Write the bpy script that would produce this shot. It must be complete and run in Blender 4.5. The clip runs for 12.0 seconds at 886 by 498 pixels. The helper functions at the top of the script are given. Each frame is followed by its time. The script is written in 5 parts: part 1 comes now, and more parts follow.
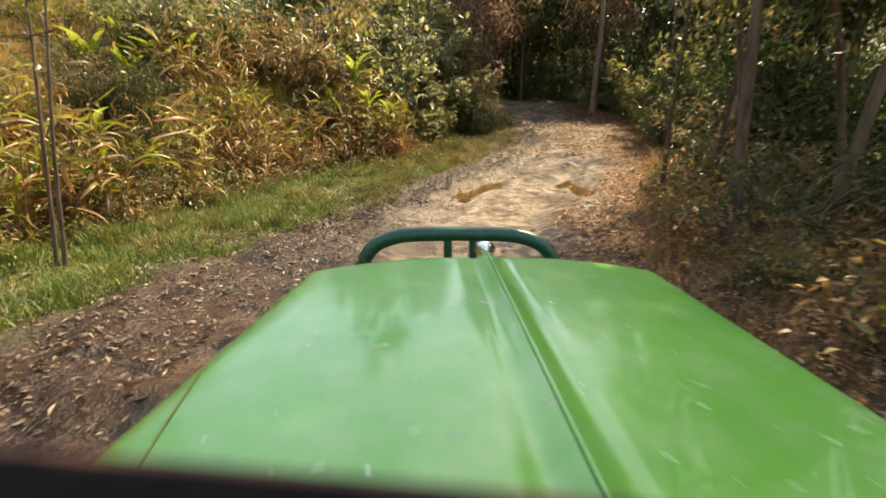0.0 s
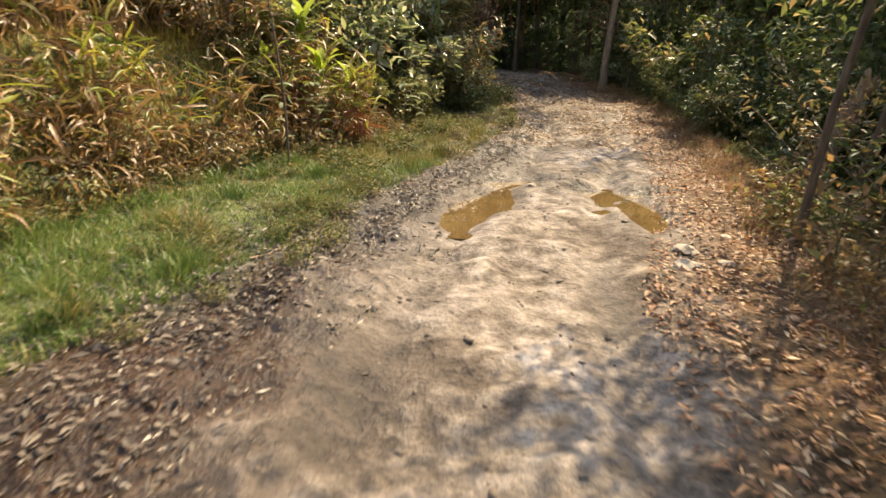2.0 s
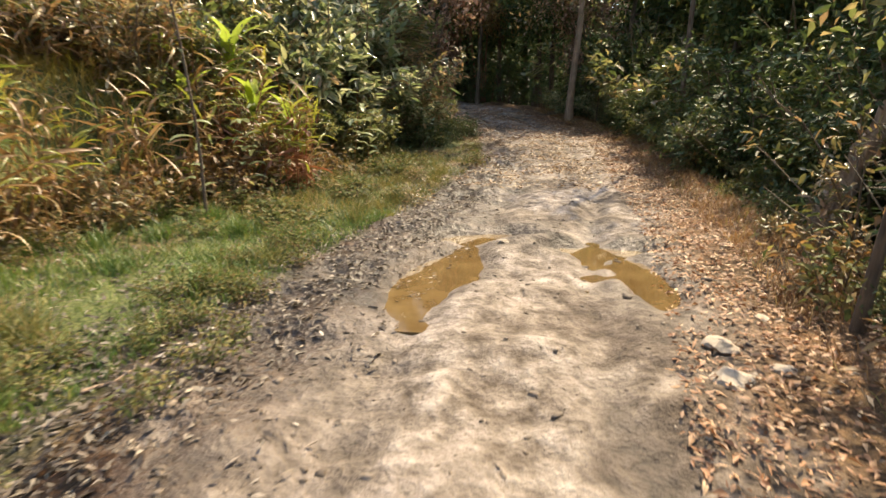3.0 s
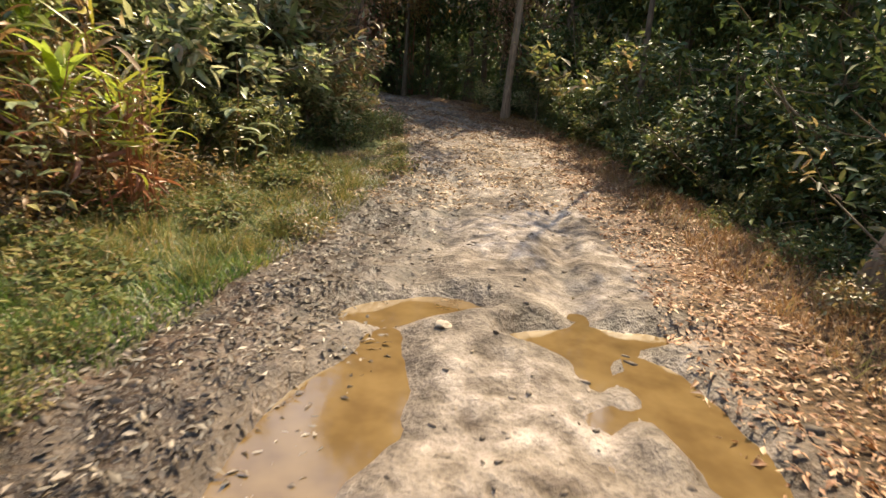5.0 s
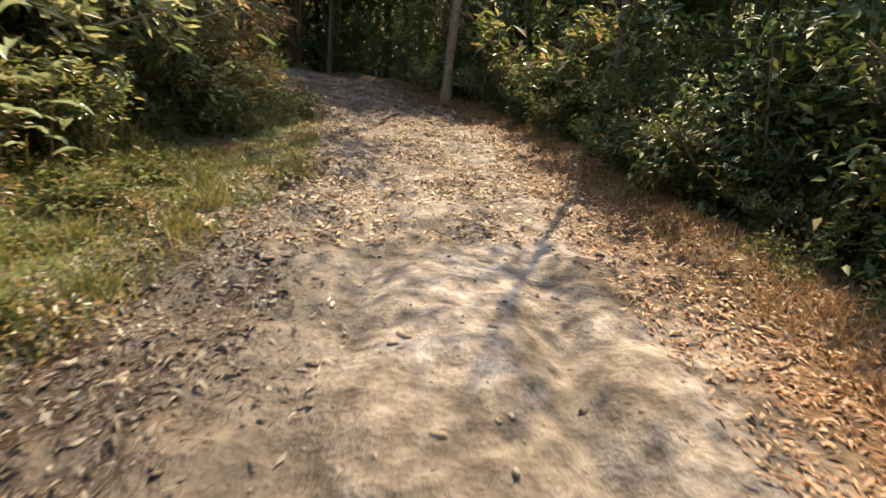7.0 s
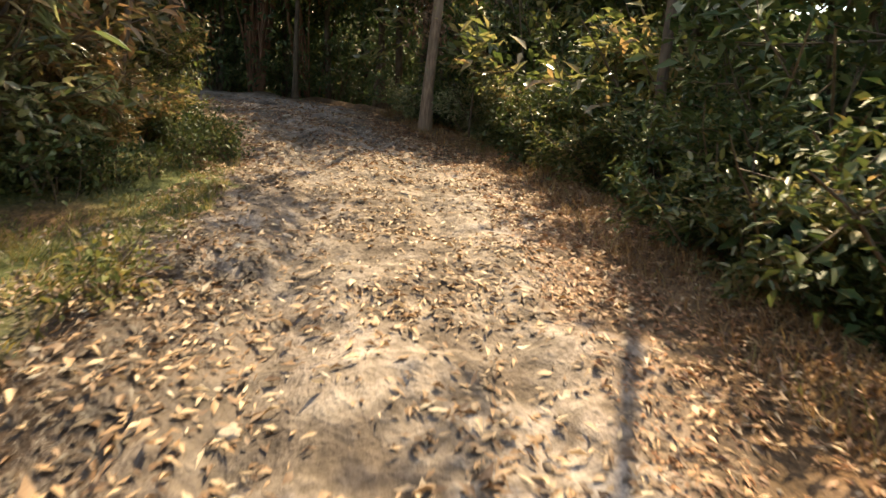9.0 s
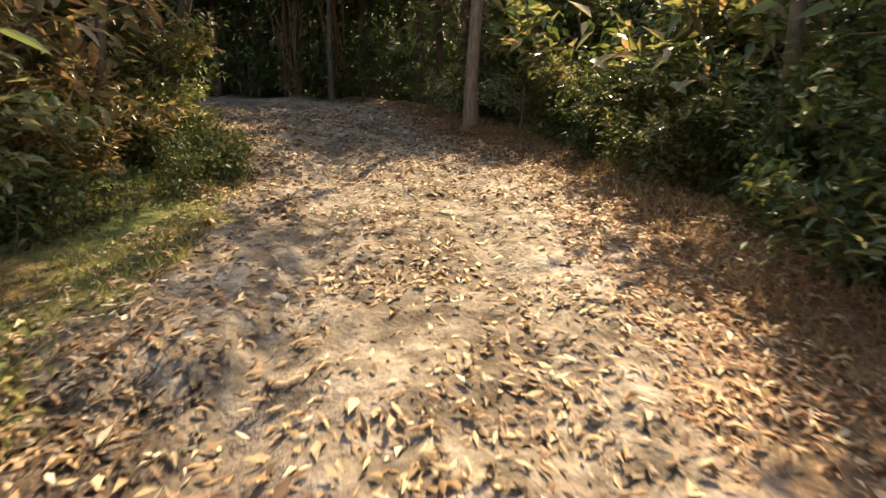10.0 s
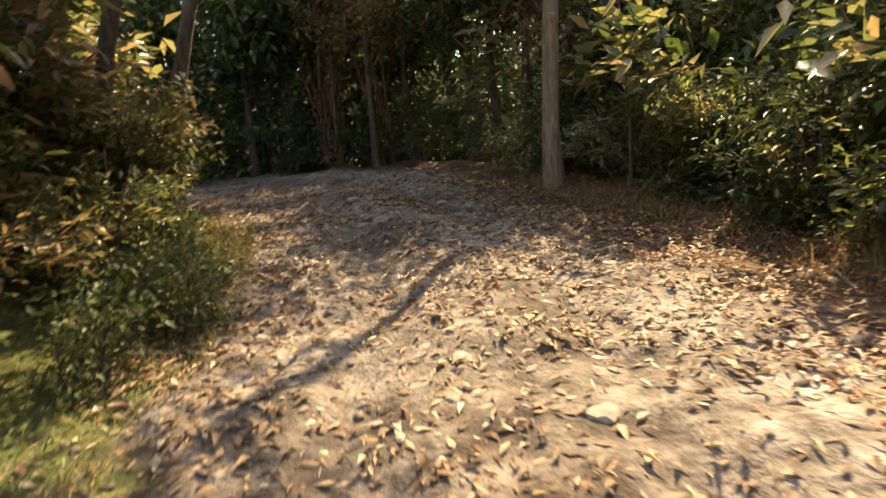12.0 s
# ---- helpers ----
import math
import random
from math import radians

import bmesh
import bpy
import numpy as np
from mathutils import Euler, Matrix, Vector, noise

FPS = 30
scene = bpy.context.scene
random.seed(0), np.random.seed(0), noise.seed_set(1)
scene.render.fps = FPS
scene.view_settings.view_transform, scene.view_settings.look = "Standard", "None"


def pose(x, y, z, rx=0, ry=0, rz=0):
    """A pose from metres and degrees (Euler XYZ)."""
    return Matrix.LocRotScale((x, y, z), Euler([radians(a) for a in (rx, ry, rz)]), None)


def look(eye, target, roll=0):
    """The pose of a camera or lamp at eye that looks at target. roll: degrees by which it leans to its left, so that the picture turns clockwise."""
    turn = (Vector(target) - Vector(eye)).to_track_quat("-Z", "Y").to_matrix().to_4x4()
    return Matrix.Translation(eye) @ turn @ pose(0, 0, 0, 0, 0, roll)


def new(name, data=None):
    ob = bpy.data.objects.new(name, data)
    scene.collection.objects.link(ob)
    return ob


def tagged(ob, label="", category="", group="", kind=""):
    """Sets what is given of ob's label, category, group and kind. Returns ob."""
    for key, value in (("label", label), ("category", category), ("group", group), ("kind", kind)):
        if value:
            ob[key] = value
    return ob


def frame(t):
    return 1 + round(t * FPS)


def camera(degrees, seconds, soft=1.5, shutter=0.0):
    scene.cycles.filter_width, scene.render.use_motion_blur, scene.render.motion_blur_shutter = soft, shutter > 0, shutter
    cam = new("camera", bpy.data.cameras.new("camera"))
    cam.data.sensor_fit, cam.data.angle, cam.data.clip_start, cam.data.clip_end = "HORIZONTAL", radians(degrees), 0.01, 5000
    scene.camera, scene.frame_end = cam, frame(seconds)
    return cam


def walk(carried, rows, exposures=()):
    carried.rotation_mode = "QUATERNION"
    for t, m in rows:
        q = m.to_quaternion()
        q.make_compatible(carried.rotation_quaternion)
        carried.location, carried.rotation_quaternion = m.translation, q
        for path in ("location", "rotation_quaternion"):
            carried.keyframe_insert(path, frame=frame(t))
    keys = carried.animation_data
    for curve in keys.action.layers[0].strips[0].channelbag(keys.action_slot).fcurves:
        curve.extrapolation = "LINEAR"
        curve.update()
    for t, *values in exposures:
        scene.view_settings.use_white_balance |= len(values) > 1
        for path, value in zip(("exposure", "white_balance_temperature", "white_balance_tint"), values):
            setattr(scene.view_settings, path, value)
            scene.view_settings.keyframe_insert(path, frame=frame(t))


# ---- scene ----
cam = camera(78.3, 12.0, soft=1.5, shutter=0.4)
METRES, EYE, TILT, LEAN, TURN = 20.0, 1.6, -14.5, 0.0, 0.0
ROWS = [
    (0.0, 0.0, 0.0, 0.0, -0.0, 0.0, -0.0),
    (0.5, -0.0069, 0.0535, 0.0141, 1.24, -2.79, -0.1),
    (1.0, -0.0031, 0.0975, 0.0286, -0.75, 0.42, -2.46),
    (1.5, -0.0058, 0.1514, 0.0374, -2.45, -0.77, -1.94),
    (2.0, 0.0, 0.2017, 0.0517, -2.06, -3.02, -1.07),
    (2.5, 0.0079, 0.2427, 0.0634, -2.19, -2.34, 2.09),
    (3.0, 0.0117, 0.2788, 0.0729, -5.5, 0.25, 0.19),
    (5.0, 0.034, 0.4103, 0.1078, -13.29, -0.45, -0.19),
    (5.5, 0.0433, 0.4438, 0.114, -14.74, -2.51, -0.61),
    (6.0, 0.0545, 0.4796, 0.1233, -15.87, -3.17, 0.83),
    (6.5, 0.0678, 0.5123, 0.1329, -17.45, -2.94, 0.17),
    (7.0, 0.0802, 0.5525, 0.141, -19.62, -2.21, 0.48),
    (7.5, 0.0961, 0.5921, 0.149, -21.79, -5.03, 0.01),
    (9.5, 0.1632, 0.7405, 0.1967, -19.84, 1.24, 1.34),
    (10.0, 0.1768, 0.7807, 0.2077, -15.12, -0.32, 3.77),
    (10.5, 0.1832, 0.8204, 0.2192, -14.51, -0.06, 1.43),
    (11.0, 0.192, 0.8536, 0.2302, -11.47, 2.53, 1.25),
    (11.5, 0.2003, 0.89, 0.2435, -8.94, 3.84, 1.86),
    (12.0, 0.2016, 0.9313, 0.2557, -8.68, 5.81, 8.19),
]
walk(cam, [(t, pose(0, 0, EYE, TILT, LEAN, TURN) @ pose(METRES * x, METRES * y, METRES * z, 90 + pitch, roll, yaw)) for t, x, y, z, yaw, pitch, roll in ROWS],
     exposures=[(0.0, 0.97, 9300, 8), (1.0, 0.98, 9300, 8), (2.5, 1.1, 7600, 8), (5.0, 1.1, 7700, 8), (7.5, 1.15, 7900, 8), (9.5, 1.3, 9000, 8), (10.5, 1.45, 9100, 8), (11.0, 1.55, 9200, 8), (11.5, 1.5, 9200, 8), (12.0, 1.4, 9200, 8)])

# ---- sky and sun ----
SUN_AZ, SUN_EL = math.atan2(0.635, 0.772), radians(50)
world = bpy.data.worlds.new("sky")
scene.world = world
world.use_nodes = True
wn = world.node_tree.nodes
sky = wn.new("ShaderNodeTexSky")
sky.sky_type = "NISHITA"
sky.sun_disc = False
sky.sun_elevation = SUN_EL
sky.sun_rotation = SUN_AZ
wn["Background"].inputs["Strength"].default_value = 0.27
world.node_tree.links.new(sky.outputs[0], wn["Background"].inputs["Color"])
sun_data = bpy.data.lights.new("sun", "SUN")
sun_data.energy, sun_data.angle, sun_data.color = 5.0, radians(0.55), (1.0, 0.9, 0.72)
sun = new("sun", sun_data)
to_sun = Vector((math.sin(SUN_AZ) * math.cos(SUN_EL), math.cos(SUN_AZ) * math.cos(SUN_EL), math.sin(SUN_EL)))
sun.matrix_world = look(to_sun * 60, (0, 0, 0))


# ---- materials ----
def ramp_node(nt, stops):
    r = nt.nodes.new("ShaderNodeValToRGB")
    el = r.color_ramp.elements
    while len(el) < len(stops):
        el.new(0.5)
    for e, (p, c) in zip(el, stops):
        e.position, e.color = p, (*c, 1)
    return r


def noise_node(nt, scale, detail=4.0, coords="Object", rough=0.55):
    tc = nt.nodes.new("ShaderNodeTexCoord")
    n = nt.nodes.new("ShaderNodeTexNoise")
    n.inputs["Scale"].default_value, n.inputs["Detail"].default_value, n.inputs["Roughness"].default_value = scale, detail, rough
    nt.links.new(tc.outputs[coords], n.inputs["Vector"])
    return n


def mix_node(nt, a, b, fac, blend="MIX"):
    m = nt.nodes.new("ShaderNodeMix")
    m.data_type, m.blend_type = "RGBA", blend
    for sock, v in ((m.inputs[0], fac), (m.inputs[6], a), (m.inputs[7], b)):
        if isinstance(v, bpy.types.NodeSocket):
            nt.links.new(v, sock)
        elif isinstance(v, tuple):
            sock.default_value = (*v, 1)
        else:
            sock.default_value = v
    return m.outputs[2]


def bump_node(nt, height, strength, distance):
    b = nt.nodes.new("ShaderNodeBump")
    b.inputs["Strength"].default_value, b.inputs["Distance"].default_value = strength, distance
    nt.links.new(height, b.inputs["Height"])
    return b.outputs["Normal"]


def base_material(name, rough=0.6, metal=0.0, spec=0.5):
    m = bpy.data.materials.new(name)
    m.use_nodes = True
    p = m.node_tree.nodes["Principled BSDF"]
    p.inputs["Roughness"].default_value, p.inputs["Metallic"].default_value = rough, metal
    p.inputs["Specular IOR Level"].default_value = spec
    return m, m.node_tree, p


def leaf_material(name, stops, rough=0.42, through_light=0.35, clump=0.5, spec=0.5):
    """Foliage: a colour for each leaf, with paler and darker patches over the plant, and light that shines through the blade."""
    m, nt, p = base_material(name, rough, 0.0, spec)
    geo = nt.nodes.new("ShaderNodeNewGeometry")
    r = ramp_node(nt, stops)
    n = noise_node(nt, 1.3, 2.0)
    add = nt.nodes.new("ShaderNodeMath")
    add.operation = "MULTIPLY_ADD"
    nt.links.new(n.outputs["Fac"], add.inputs[0])
    add.inputs[1].default_value = clump * 2
    off = nt.nodes.new("ShaderNodeMath")
    off.operation = "ADD"
    nt.links.new(geo.outputs["Random Per Island"], off.inputs[0])
    off.inputs[1].default_value = -clump
    nt.links.new(off.outputs[0], add.inputs[2])
    nt.links.new(add.outputs[0], r.inputs["Fac"])
    fine = noise_node(nt, 60.0, 2.0)
    spot = ramp_node(nt, [(0.52, (0, 0, 0)), (0.72, (0.5, 0.5, 0.5))])
    nt.links.new(fine.outputs["Fac"], spot.inputs["Fac"])
    col = mix_node(nt, r.outputs["Color"], (0.16, 0.1, 0.045), spot.outputs["Color"])
    nt.links.new(col, p.inputs["Base Color"])
    tr = nt.nodes.new("ShaderNodeBsdfTranslucent")
    nt.links.new(col, tr.inputs["Color"])
    mx = nt.nodes.new("ShaderNodeMixShader")
    mx.inputs[0].default_value = through_light
    nt.links.new(p.outputs[0], mx.inputs[1])
    nt.links.new(tr.outputs[0], mx.inputs[2])
    nt.links.new(mx.outputs[0], nt.nodes["Material Output"].inputs["Surface"])
    return m


def bark_material(name, dark, light):
    m, nt, p = base_material(name, 0.85)
    tc = nt.nodes.new("ShaderNodeTexCoord")
    mp = nt.nodes.new("ShaderNodeMapping")
    mp.inputs["Scale"].default_value = (14, 14, 2.2)
    nt.links.new(tc.outputs["Object"], mp.inputs["Vector"])
    n = nt.nodes.new("ShaderNodeTexNoise")
    n.inputs["Scale"].default_value, n.inputs["Detail"].default_value = 1.6, 6
    nt.links.new(mp.outputs[0], n.inputs["Vector"])
    big = noise_node(nt, 1.7, 3.0)
    r = ramp_node(nt, [(0.3, dark), (0.7, light)])
    nt.links.new(n.outputs["Fac"], r.inputs["Fac"])
    lichen = ramp_node(nt, [(0.5, (0, 0, 0)), (0.7, (0.6, 0.6, 0.6))])
    nt.links.new(big.outputs["Fac"], lichen.inputs["Fac"])
    nt.links.new(mix_node(nt, r.outputs["Color"], (0.19, 0.145, 0.09), lichen.outputs["Color"]), p.inputs["Base Color"])
    nt.links.new(bump_node(nt, n.outputs["Fac"], 0.8, 0.02), p.inputs["Normal"])
    return m


def plain(name, colour, rough, metal=0.0, grain=40):
    m, nt, p = base_material(name, rough, metal)
    n = noise_node(nt, grain, 4)
    r = ramp_node(nt, [(0.3, tuple(c * 0.75 for c in colour)), (0.7, tuple(min(1, c * 1.2) for c in colour))])
    nt.links.new(n.outputs["Fac"], r.inputs["Fac"])
    nt.links.new(r.outputs["Color"], p.inputs["Base Color"])
    nt.links.new(bump_node(nt, n.outputs["Fac"], 0.2, 0.004), p.inputs["Normal"])
    return m


GREEN_DARK = leaf_material("dark_green_leaves", [(0.0, (0.025, 0.05, 0.016)), (0.4, (0.056, 0.09, 0.027)), (0.75, (0.098, 0.124, 0.035)), (0.97, (0.16, 0.165, 0.045)), (1.0, (0.22, 0.165, 0.05))], 0.56, 0.3, 0.5, 0.3)
GREEN_OLIVE = leaf_material("olive_leaves", [(0.0, (0.055, 0.085, 0.022)), (0.4, (0.14, 0.165, 0.045)), (0.7, (0.26, 0.245, 0.08)), (0.9, (0.37, 0.3, 0.12)), (1.0, (0.38, 0.24, 0.1))], 0.32, 0.57, 0.5, 0.75)
GREEN_PALE = leaf_material("pale_green_leaves", [(0.0, (0.075, 0.11, 0.036)), (0.35, (0.19, 0.22, 0.085)), (0.7, (0.35, 0.345, 0.16)), (0.92, (0.5, 0.45, 0.26)), (1.0, (0.46, 0.3, 0.15))], 0.28, 0.6, 0.4, 0.9)
AUTUMN = leaf_material("browning_leaves", [(0.0, (0.08, 0.085, 0.03)), (0.3, (0.18, 0.155, 0.055)), (0.6, (0.3, 0.215, 0.09)), (1.0, (0.37, 0.2, 0.09))], 0.36, 0.48, 0.5, 0.7)
CANE_GREEN = leaf_material("cane_leaf_green", [(0.0, (0.085, 0.13, 0.02)), (0.45, (0.24, 0.26, 0.035)), (0.8, (0.43, 0.35, 0.055)), (1.0, (0.54, 0.4, 0.13))], 0.35, 0.45)
LIME = leaf_material("lime_broad_leaves", [(0.0, (0.16, 0.26, 0.03)), (0.5, (0.3, 0.4, 0.05)), (1.0, (0.5, 0.5, 0.08))], 0.4, 0.5)
CANE_DRY = leaf_material("cane_leaf_dry", [(0.0, (0.1, 0.048, 0.02)), (0.5, (0.28, 0.15, 0.055)), (0.85, (0.42, 0.27, 0.12)), (1.0, (0.6, 0.46, 0.25))], 0.42, 0.35)
CANE_RED = leaf_material("cane_leaf_red", [(0.0, (0.13, 0.04, 0.02)), (0.5, (0.3, 0.105, 0.045)), (1.0, (0.5, 0.27, 0.12))], 0.45, 0.35)
GRASS_GREEN = leaf_material("verge_grass", [(0.0, (0.045, 0.1, 0.018)), (0.5, (0.11, 0.185, 0.03)), (0.8, (0.2, 0.24, 0.05)), (1.0, (0.34, 0.28, 0.09))], 0.5, 0.35)
GRASS_YELLOW = leaf_material("yellowing_grass", [(0.0, (0.06, 0.085, 0.018)), (0.4, (0.15, 0.155, 0.035)), (0.75, (0.28, 0.225, 0.06)), (1.0, (0.42, 0.27, 0.12))], 0.5, 0.4)
GRASS_DRY = leaf_material("dry_grass", [(0.0, (0.15, 0.14, 0.025)), (0.4, (0.33, 0.25, 0.05)), (0.75, (0.48, 0.34, 0.08)), (1.0, (0.55, 0.36, 0.14))], 0.55, 0.35)
GRASS_BROWN = leaf_material("brown_verge_grass", [(0.0, (0.19, 0.095, 0.04)), (0.5, (0.34, 0.18, 0.075)), (0.85, (0.43, 0.27, 0.12)), (1.0, (0.25, 0.22, 0.07))], 0.6, 0.35)
LITTER = leaf_material("fallen_leaves", [(0.0, (0.1, 0.055, 0.03)), (0.35, (0.22, 0.12, 0.06)), (0.65, (0.38, 0.23, 0.12)), (0.88, (0.5, 0.36, 0.22)), (1.0, (0.62, 0.52, 0.38))], 0.6, 0.15, 0.35)
LITTER_RUST = leaf_material("rusty_fallen_leaves", [(0.0, (0.12, 0.05, 0.023)), (0.4, (0.27, 0.11, 0.044)), (0.75, (0.41, 0.2, 0.09)), (1.0, (0.56, 0.38, 0.22))], 0.6, 0.15, 0.35)
LITTER_GREY = leaf_material("greying_fallen_leaves", [(0.0, (0.06, 0.043, 0.031)), (0.45, (0.125, 0.092, 0.064)), (0.85, (0.22, 0.165, 0.118)), (1.0, (0.5, 0.42, 0.33))], 0.6, 0.15, 0.35)
BARK = bark_material("bark", (0.045, 0.028, 0.017), (0.15, 0.1, 0.06))
BARK_PALE = bark_material("pale_bark", (0.14, 0.085, 0.055), (0.36, 0.24, 0.155))
STEM = bark_material("twigs", (0.07, 0.045, 0.028), (0.2, 0.14, 0.08))

# ---- the plan: the track's edges along y ----
def along(ys, xs):
    def f(y):
        return np.interp(y, ys, xs)
    return f


GROUND_Y = along([-40, 0, 5, 10, 15, 20, 25, 28, 32, 41, 55, 90], [-0.1, -0.05, -0.04, 0.02, 0.16, 0.52, 0.98, 1.36, 1.72, 2.3, 2.7, 3.2])
LEFT_MUD = along([-6, 4, 6.3, 8, 10, 12, 14, 16, 18, 20, 22, 25, 29, 32, 35, 38], [-3.4, -3.3, -2.5, -1.8, -1.2, -0.4, 0.4, 1.2, 1.9, 2.4, 2.8, 2.9, 2.3, 0.0, -5.0, -14.0])
LEFT_EDGE = along([-6, 4, 6.6, 9, 12, 14.3, 16, 18, 20, 22, 24, 27, 30, 33, 36], [-5.2, -5.0, -4.8, -4.0, -3.5, -2.6, -1.5, -0.7, 0.3, 1.5, 2.1, 2.1, 0.6, -4.0, -13.0])
RIGHT_EDGE = along([-6, 4, 6, 8, 11, 14, 17, 19, 21.5, 24.5, 27, 30, 34, 38, 41, 44], [2.3, 2.4, 2.5, 3.0, 4.3, 5.4, 6.2, 6.8, 7.5, 7.9, 7.4, 7.4, 7.2, 5.6, 0.0, -9.0])
CENTRE = along([-6, 0, 3, 6, 8.5, 10.6, 12.2, 15.3, 17, 19.3, 24, 28, 33, 37], [0.0, 0.0, 0.05, 0.3, 0.8, 1.4, 2.0, 3.2, 3.75, 4.2, 5.0, 4.9, 3.0, -1.0])


def hash01(i, j, seed):
    s = np.sin(i * 127.1 + j * 311.7 + seed * 74.7) * 43758.5453
    return s - np.floor(s)


def vnoise(x, y, scale, seed=0):
    """Smooth value noise on the plan, 0 to 1."""
    u, v = np.asarray(x) * scale, np.asarray(y) * scale
    i, j = np.floor(u), np.floor(v)
    fu, fv = u - i, v - j
    fu, fv = fu * fu * (3 - 2 * fu), fv * fv * (3 - 2 * fv)
    a, b = hash01(i, j, seed), hash01(i + 1, j, seed)
    c, d = hash01(i, j + 1, seed), hash01(i + 1, j + 1, seed)
    return (a * (1 - fu) + b * fu) * (1 - fv) + (c * (1 - fu) + d * fu) * fv


def smooth(a, b, v):
    q = np.clip((v - a) / (b - a), 0, 1)
    return q * q * (3 - 2 * q)


PUDDLES = [(0.7, 11.1, 0.32, 1.2, -0.44), (1.5, 12.65, 0.7, 0.3, 0.1), (2.75, 11.95, 0.65, 0.22, -0.05), (2.75, 10.7, 0.24, 0.95, -0.15)]
POOL_Z = 0.012


def ground_z(x, y):
    """The height of the ground, metres."""
    x, y = np.asarray(x, float), np.asarray(y, float)
    z = GROUND_Y(y).astype(float)
    off = x - CENTRE(y)
    in_track = smooth(0.0, 0.5, x - LEFT_MUD(y)) * smooth(0.3, 0.9, RIGHT_EDGE(y) - x)
    rut = np.exp(-((off + 0.75) / 0.24) ** 2) + np.exp(-((off - 0.75) / 0.24) ** 2)
    z = z - 0.08 * rut * in_track * (0.5 + vnoise(x, y, 0.6, 5))
    z = z + in_track * (0.1 * (vnoise(x, y, 1.4, 1) - 0.5) + 0.07 * (vnoise(x * 0.6, y * 1.4, 3.4, 2) - 0.5) + 0.035 * (vnoise(x, y, 7.5, 3) - 0.5))
    clod = np.exp(-((x - LEFT_MUD(y) - 0.6) / 0.7) ** 2) * (1 - smooth(19, 22, y))
    z = z + clod * (0.09 * (vnoise(x, y, 5.0, 15) - 0.5) + 0.06 * np.abs(vnoise(x, y, 9.0, 16) - 0.5))
    hollow = np.full_like(z, 30.0)
    for px, py, a, b, turn in PUDDLES:
        u, v = (x - px) * np.cos(turn) + (y - py) * np.sin(turn), -(x - px) * np.sin(turn) + (y - py) * np.cos(turn)
        q = u * u / a ** 2 + v * v / b ** 2 + 1.3 * (vnoise(x, y, 2.2, 14) - 0.5)
        hollow = np.minimum(hollow, q)
        m = 1 - smooth(0.6, 1.7, q)
        z = z * (1 - m) + (POOL_Z - 0.05) * m
    z = z + 0.03 * smooth(0.9, 2.6, hollow) * (1 - smooth(4.0, 26.0, hollow))
    beyond = LEFT_EDGE(y) - x
    bank = np.clip(beyond, 0, 40)
    step = np.clip(np.clip(bank - 2.2, 0, 9) / 2.25 + 0.5 * (vnoise(x, y, 0.35, 9) - 0.5) * smooth(2.0, 3.5, bank), 0, 9)
    face = 0.6 + 1.05 * smooth(7.5, 10.5, y) * (1 - smooth(15.0, 18.0, y))
    rise = face * smooth(0.1, 1.9, bank + 0.3 * (vnoise(x, y, 0.9, 10) - 0.5)) + 0.68 * (np.floor(step) + smooth(0.6, 1.0, step - np.floor(step))) + 0.1 * np.clip(bank - 10, 0, 30)
    rise = rise + 0.35 * smooth(0.35, 0.65, vnoise(x, y, 0.45, 8)) * smooth(0.5, 2.5, bank)
    z = z + rise * (1 - smooth(26, 34, y)) + 0.5 * rise * smooth(26, 34, y)
    right = np.clip(x - RIGHT_EDGE(y), 0, 60)
    z = z + 0.1 * np.exp(-((right - 0.4) / 0.4) ** 2) * (right > 0) - 0.5 * smooth(0.6, 4.0, right)
    far = np.hypot(x - 3, (y - 20) * 0.9)
    z = z + 0.32 * np.clip(far - 27, 0, 45)
    verge = (1 - in_track)
    z = z + verge * (0.1 * (vnoise(x, y, 1.1, 11) - 0.5) + 0.05 * (vnoise(x, y, 4.0, 12) - 0.5))
    return z


# ---- mesh helpers ----
def fast_mesh(name, verts, faces, mats, mat_index=None, smooth_faces=False):
    """A mesh from arrays: verts n x 3, faces m x k, all with k corners."""
    verts, faces = np.asarray(verts, np.float32), np.asarray(faces, np.int32)
    me = bpy.data.meshes.new(name)
    m, k = faces.shape
    me.vertices.add(len(verts))
    me.vertices.foreach_set("co", verts.ravel())
    me.loops.add(m * k)
    me.loops.foreach_set("vertex_index", faces.ravel())
    me.polygons.add(m)
    me.polygons.foreach_set("loop_start", np.arange(0, m * k, k, dtype=np.int32))
    for mat in mats:
        me.materials.append(mat)
    if mat_index is not None:
        me.polygons.foreach_set("material_index", np.asarray(mat_index, np.int32))
    if smooth_faces:
        me.polygons.foreach_set("use_smooth", np.ones(m, bool))
    me.update(calc_edges=True)
    me.validate()
    return me


def part(name, data, parent, label=""):
    ob = new(name, data)
    ob.parent = parent
    return tagged(ob, label) if label else ob


def bm_mesh(name, bm, material):
    me = bpy.data.meshes.new(name)
    bm.to_mesh(me)
    bm.free()
    me.materials.append(material)
    return me


def unit(v):
    return v / np.maximum(np.linalg.norm(v, axis=-1, keepdims=True), 1e-9)


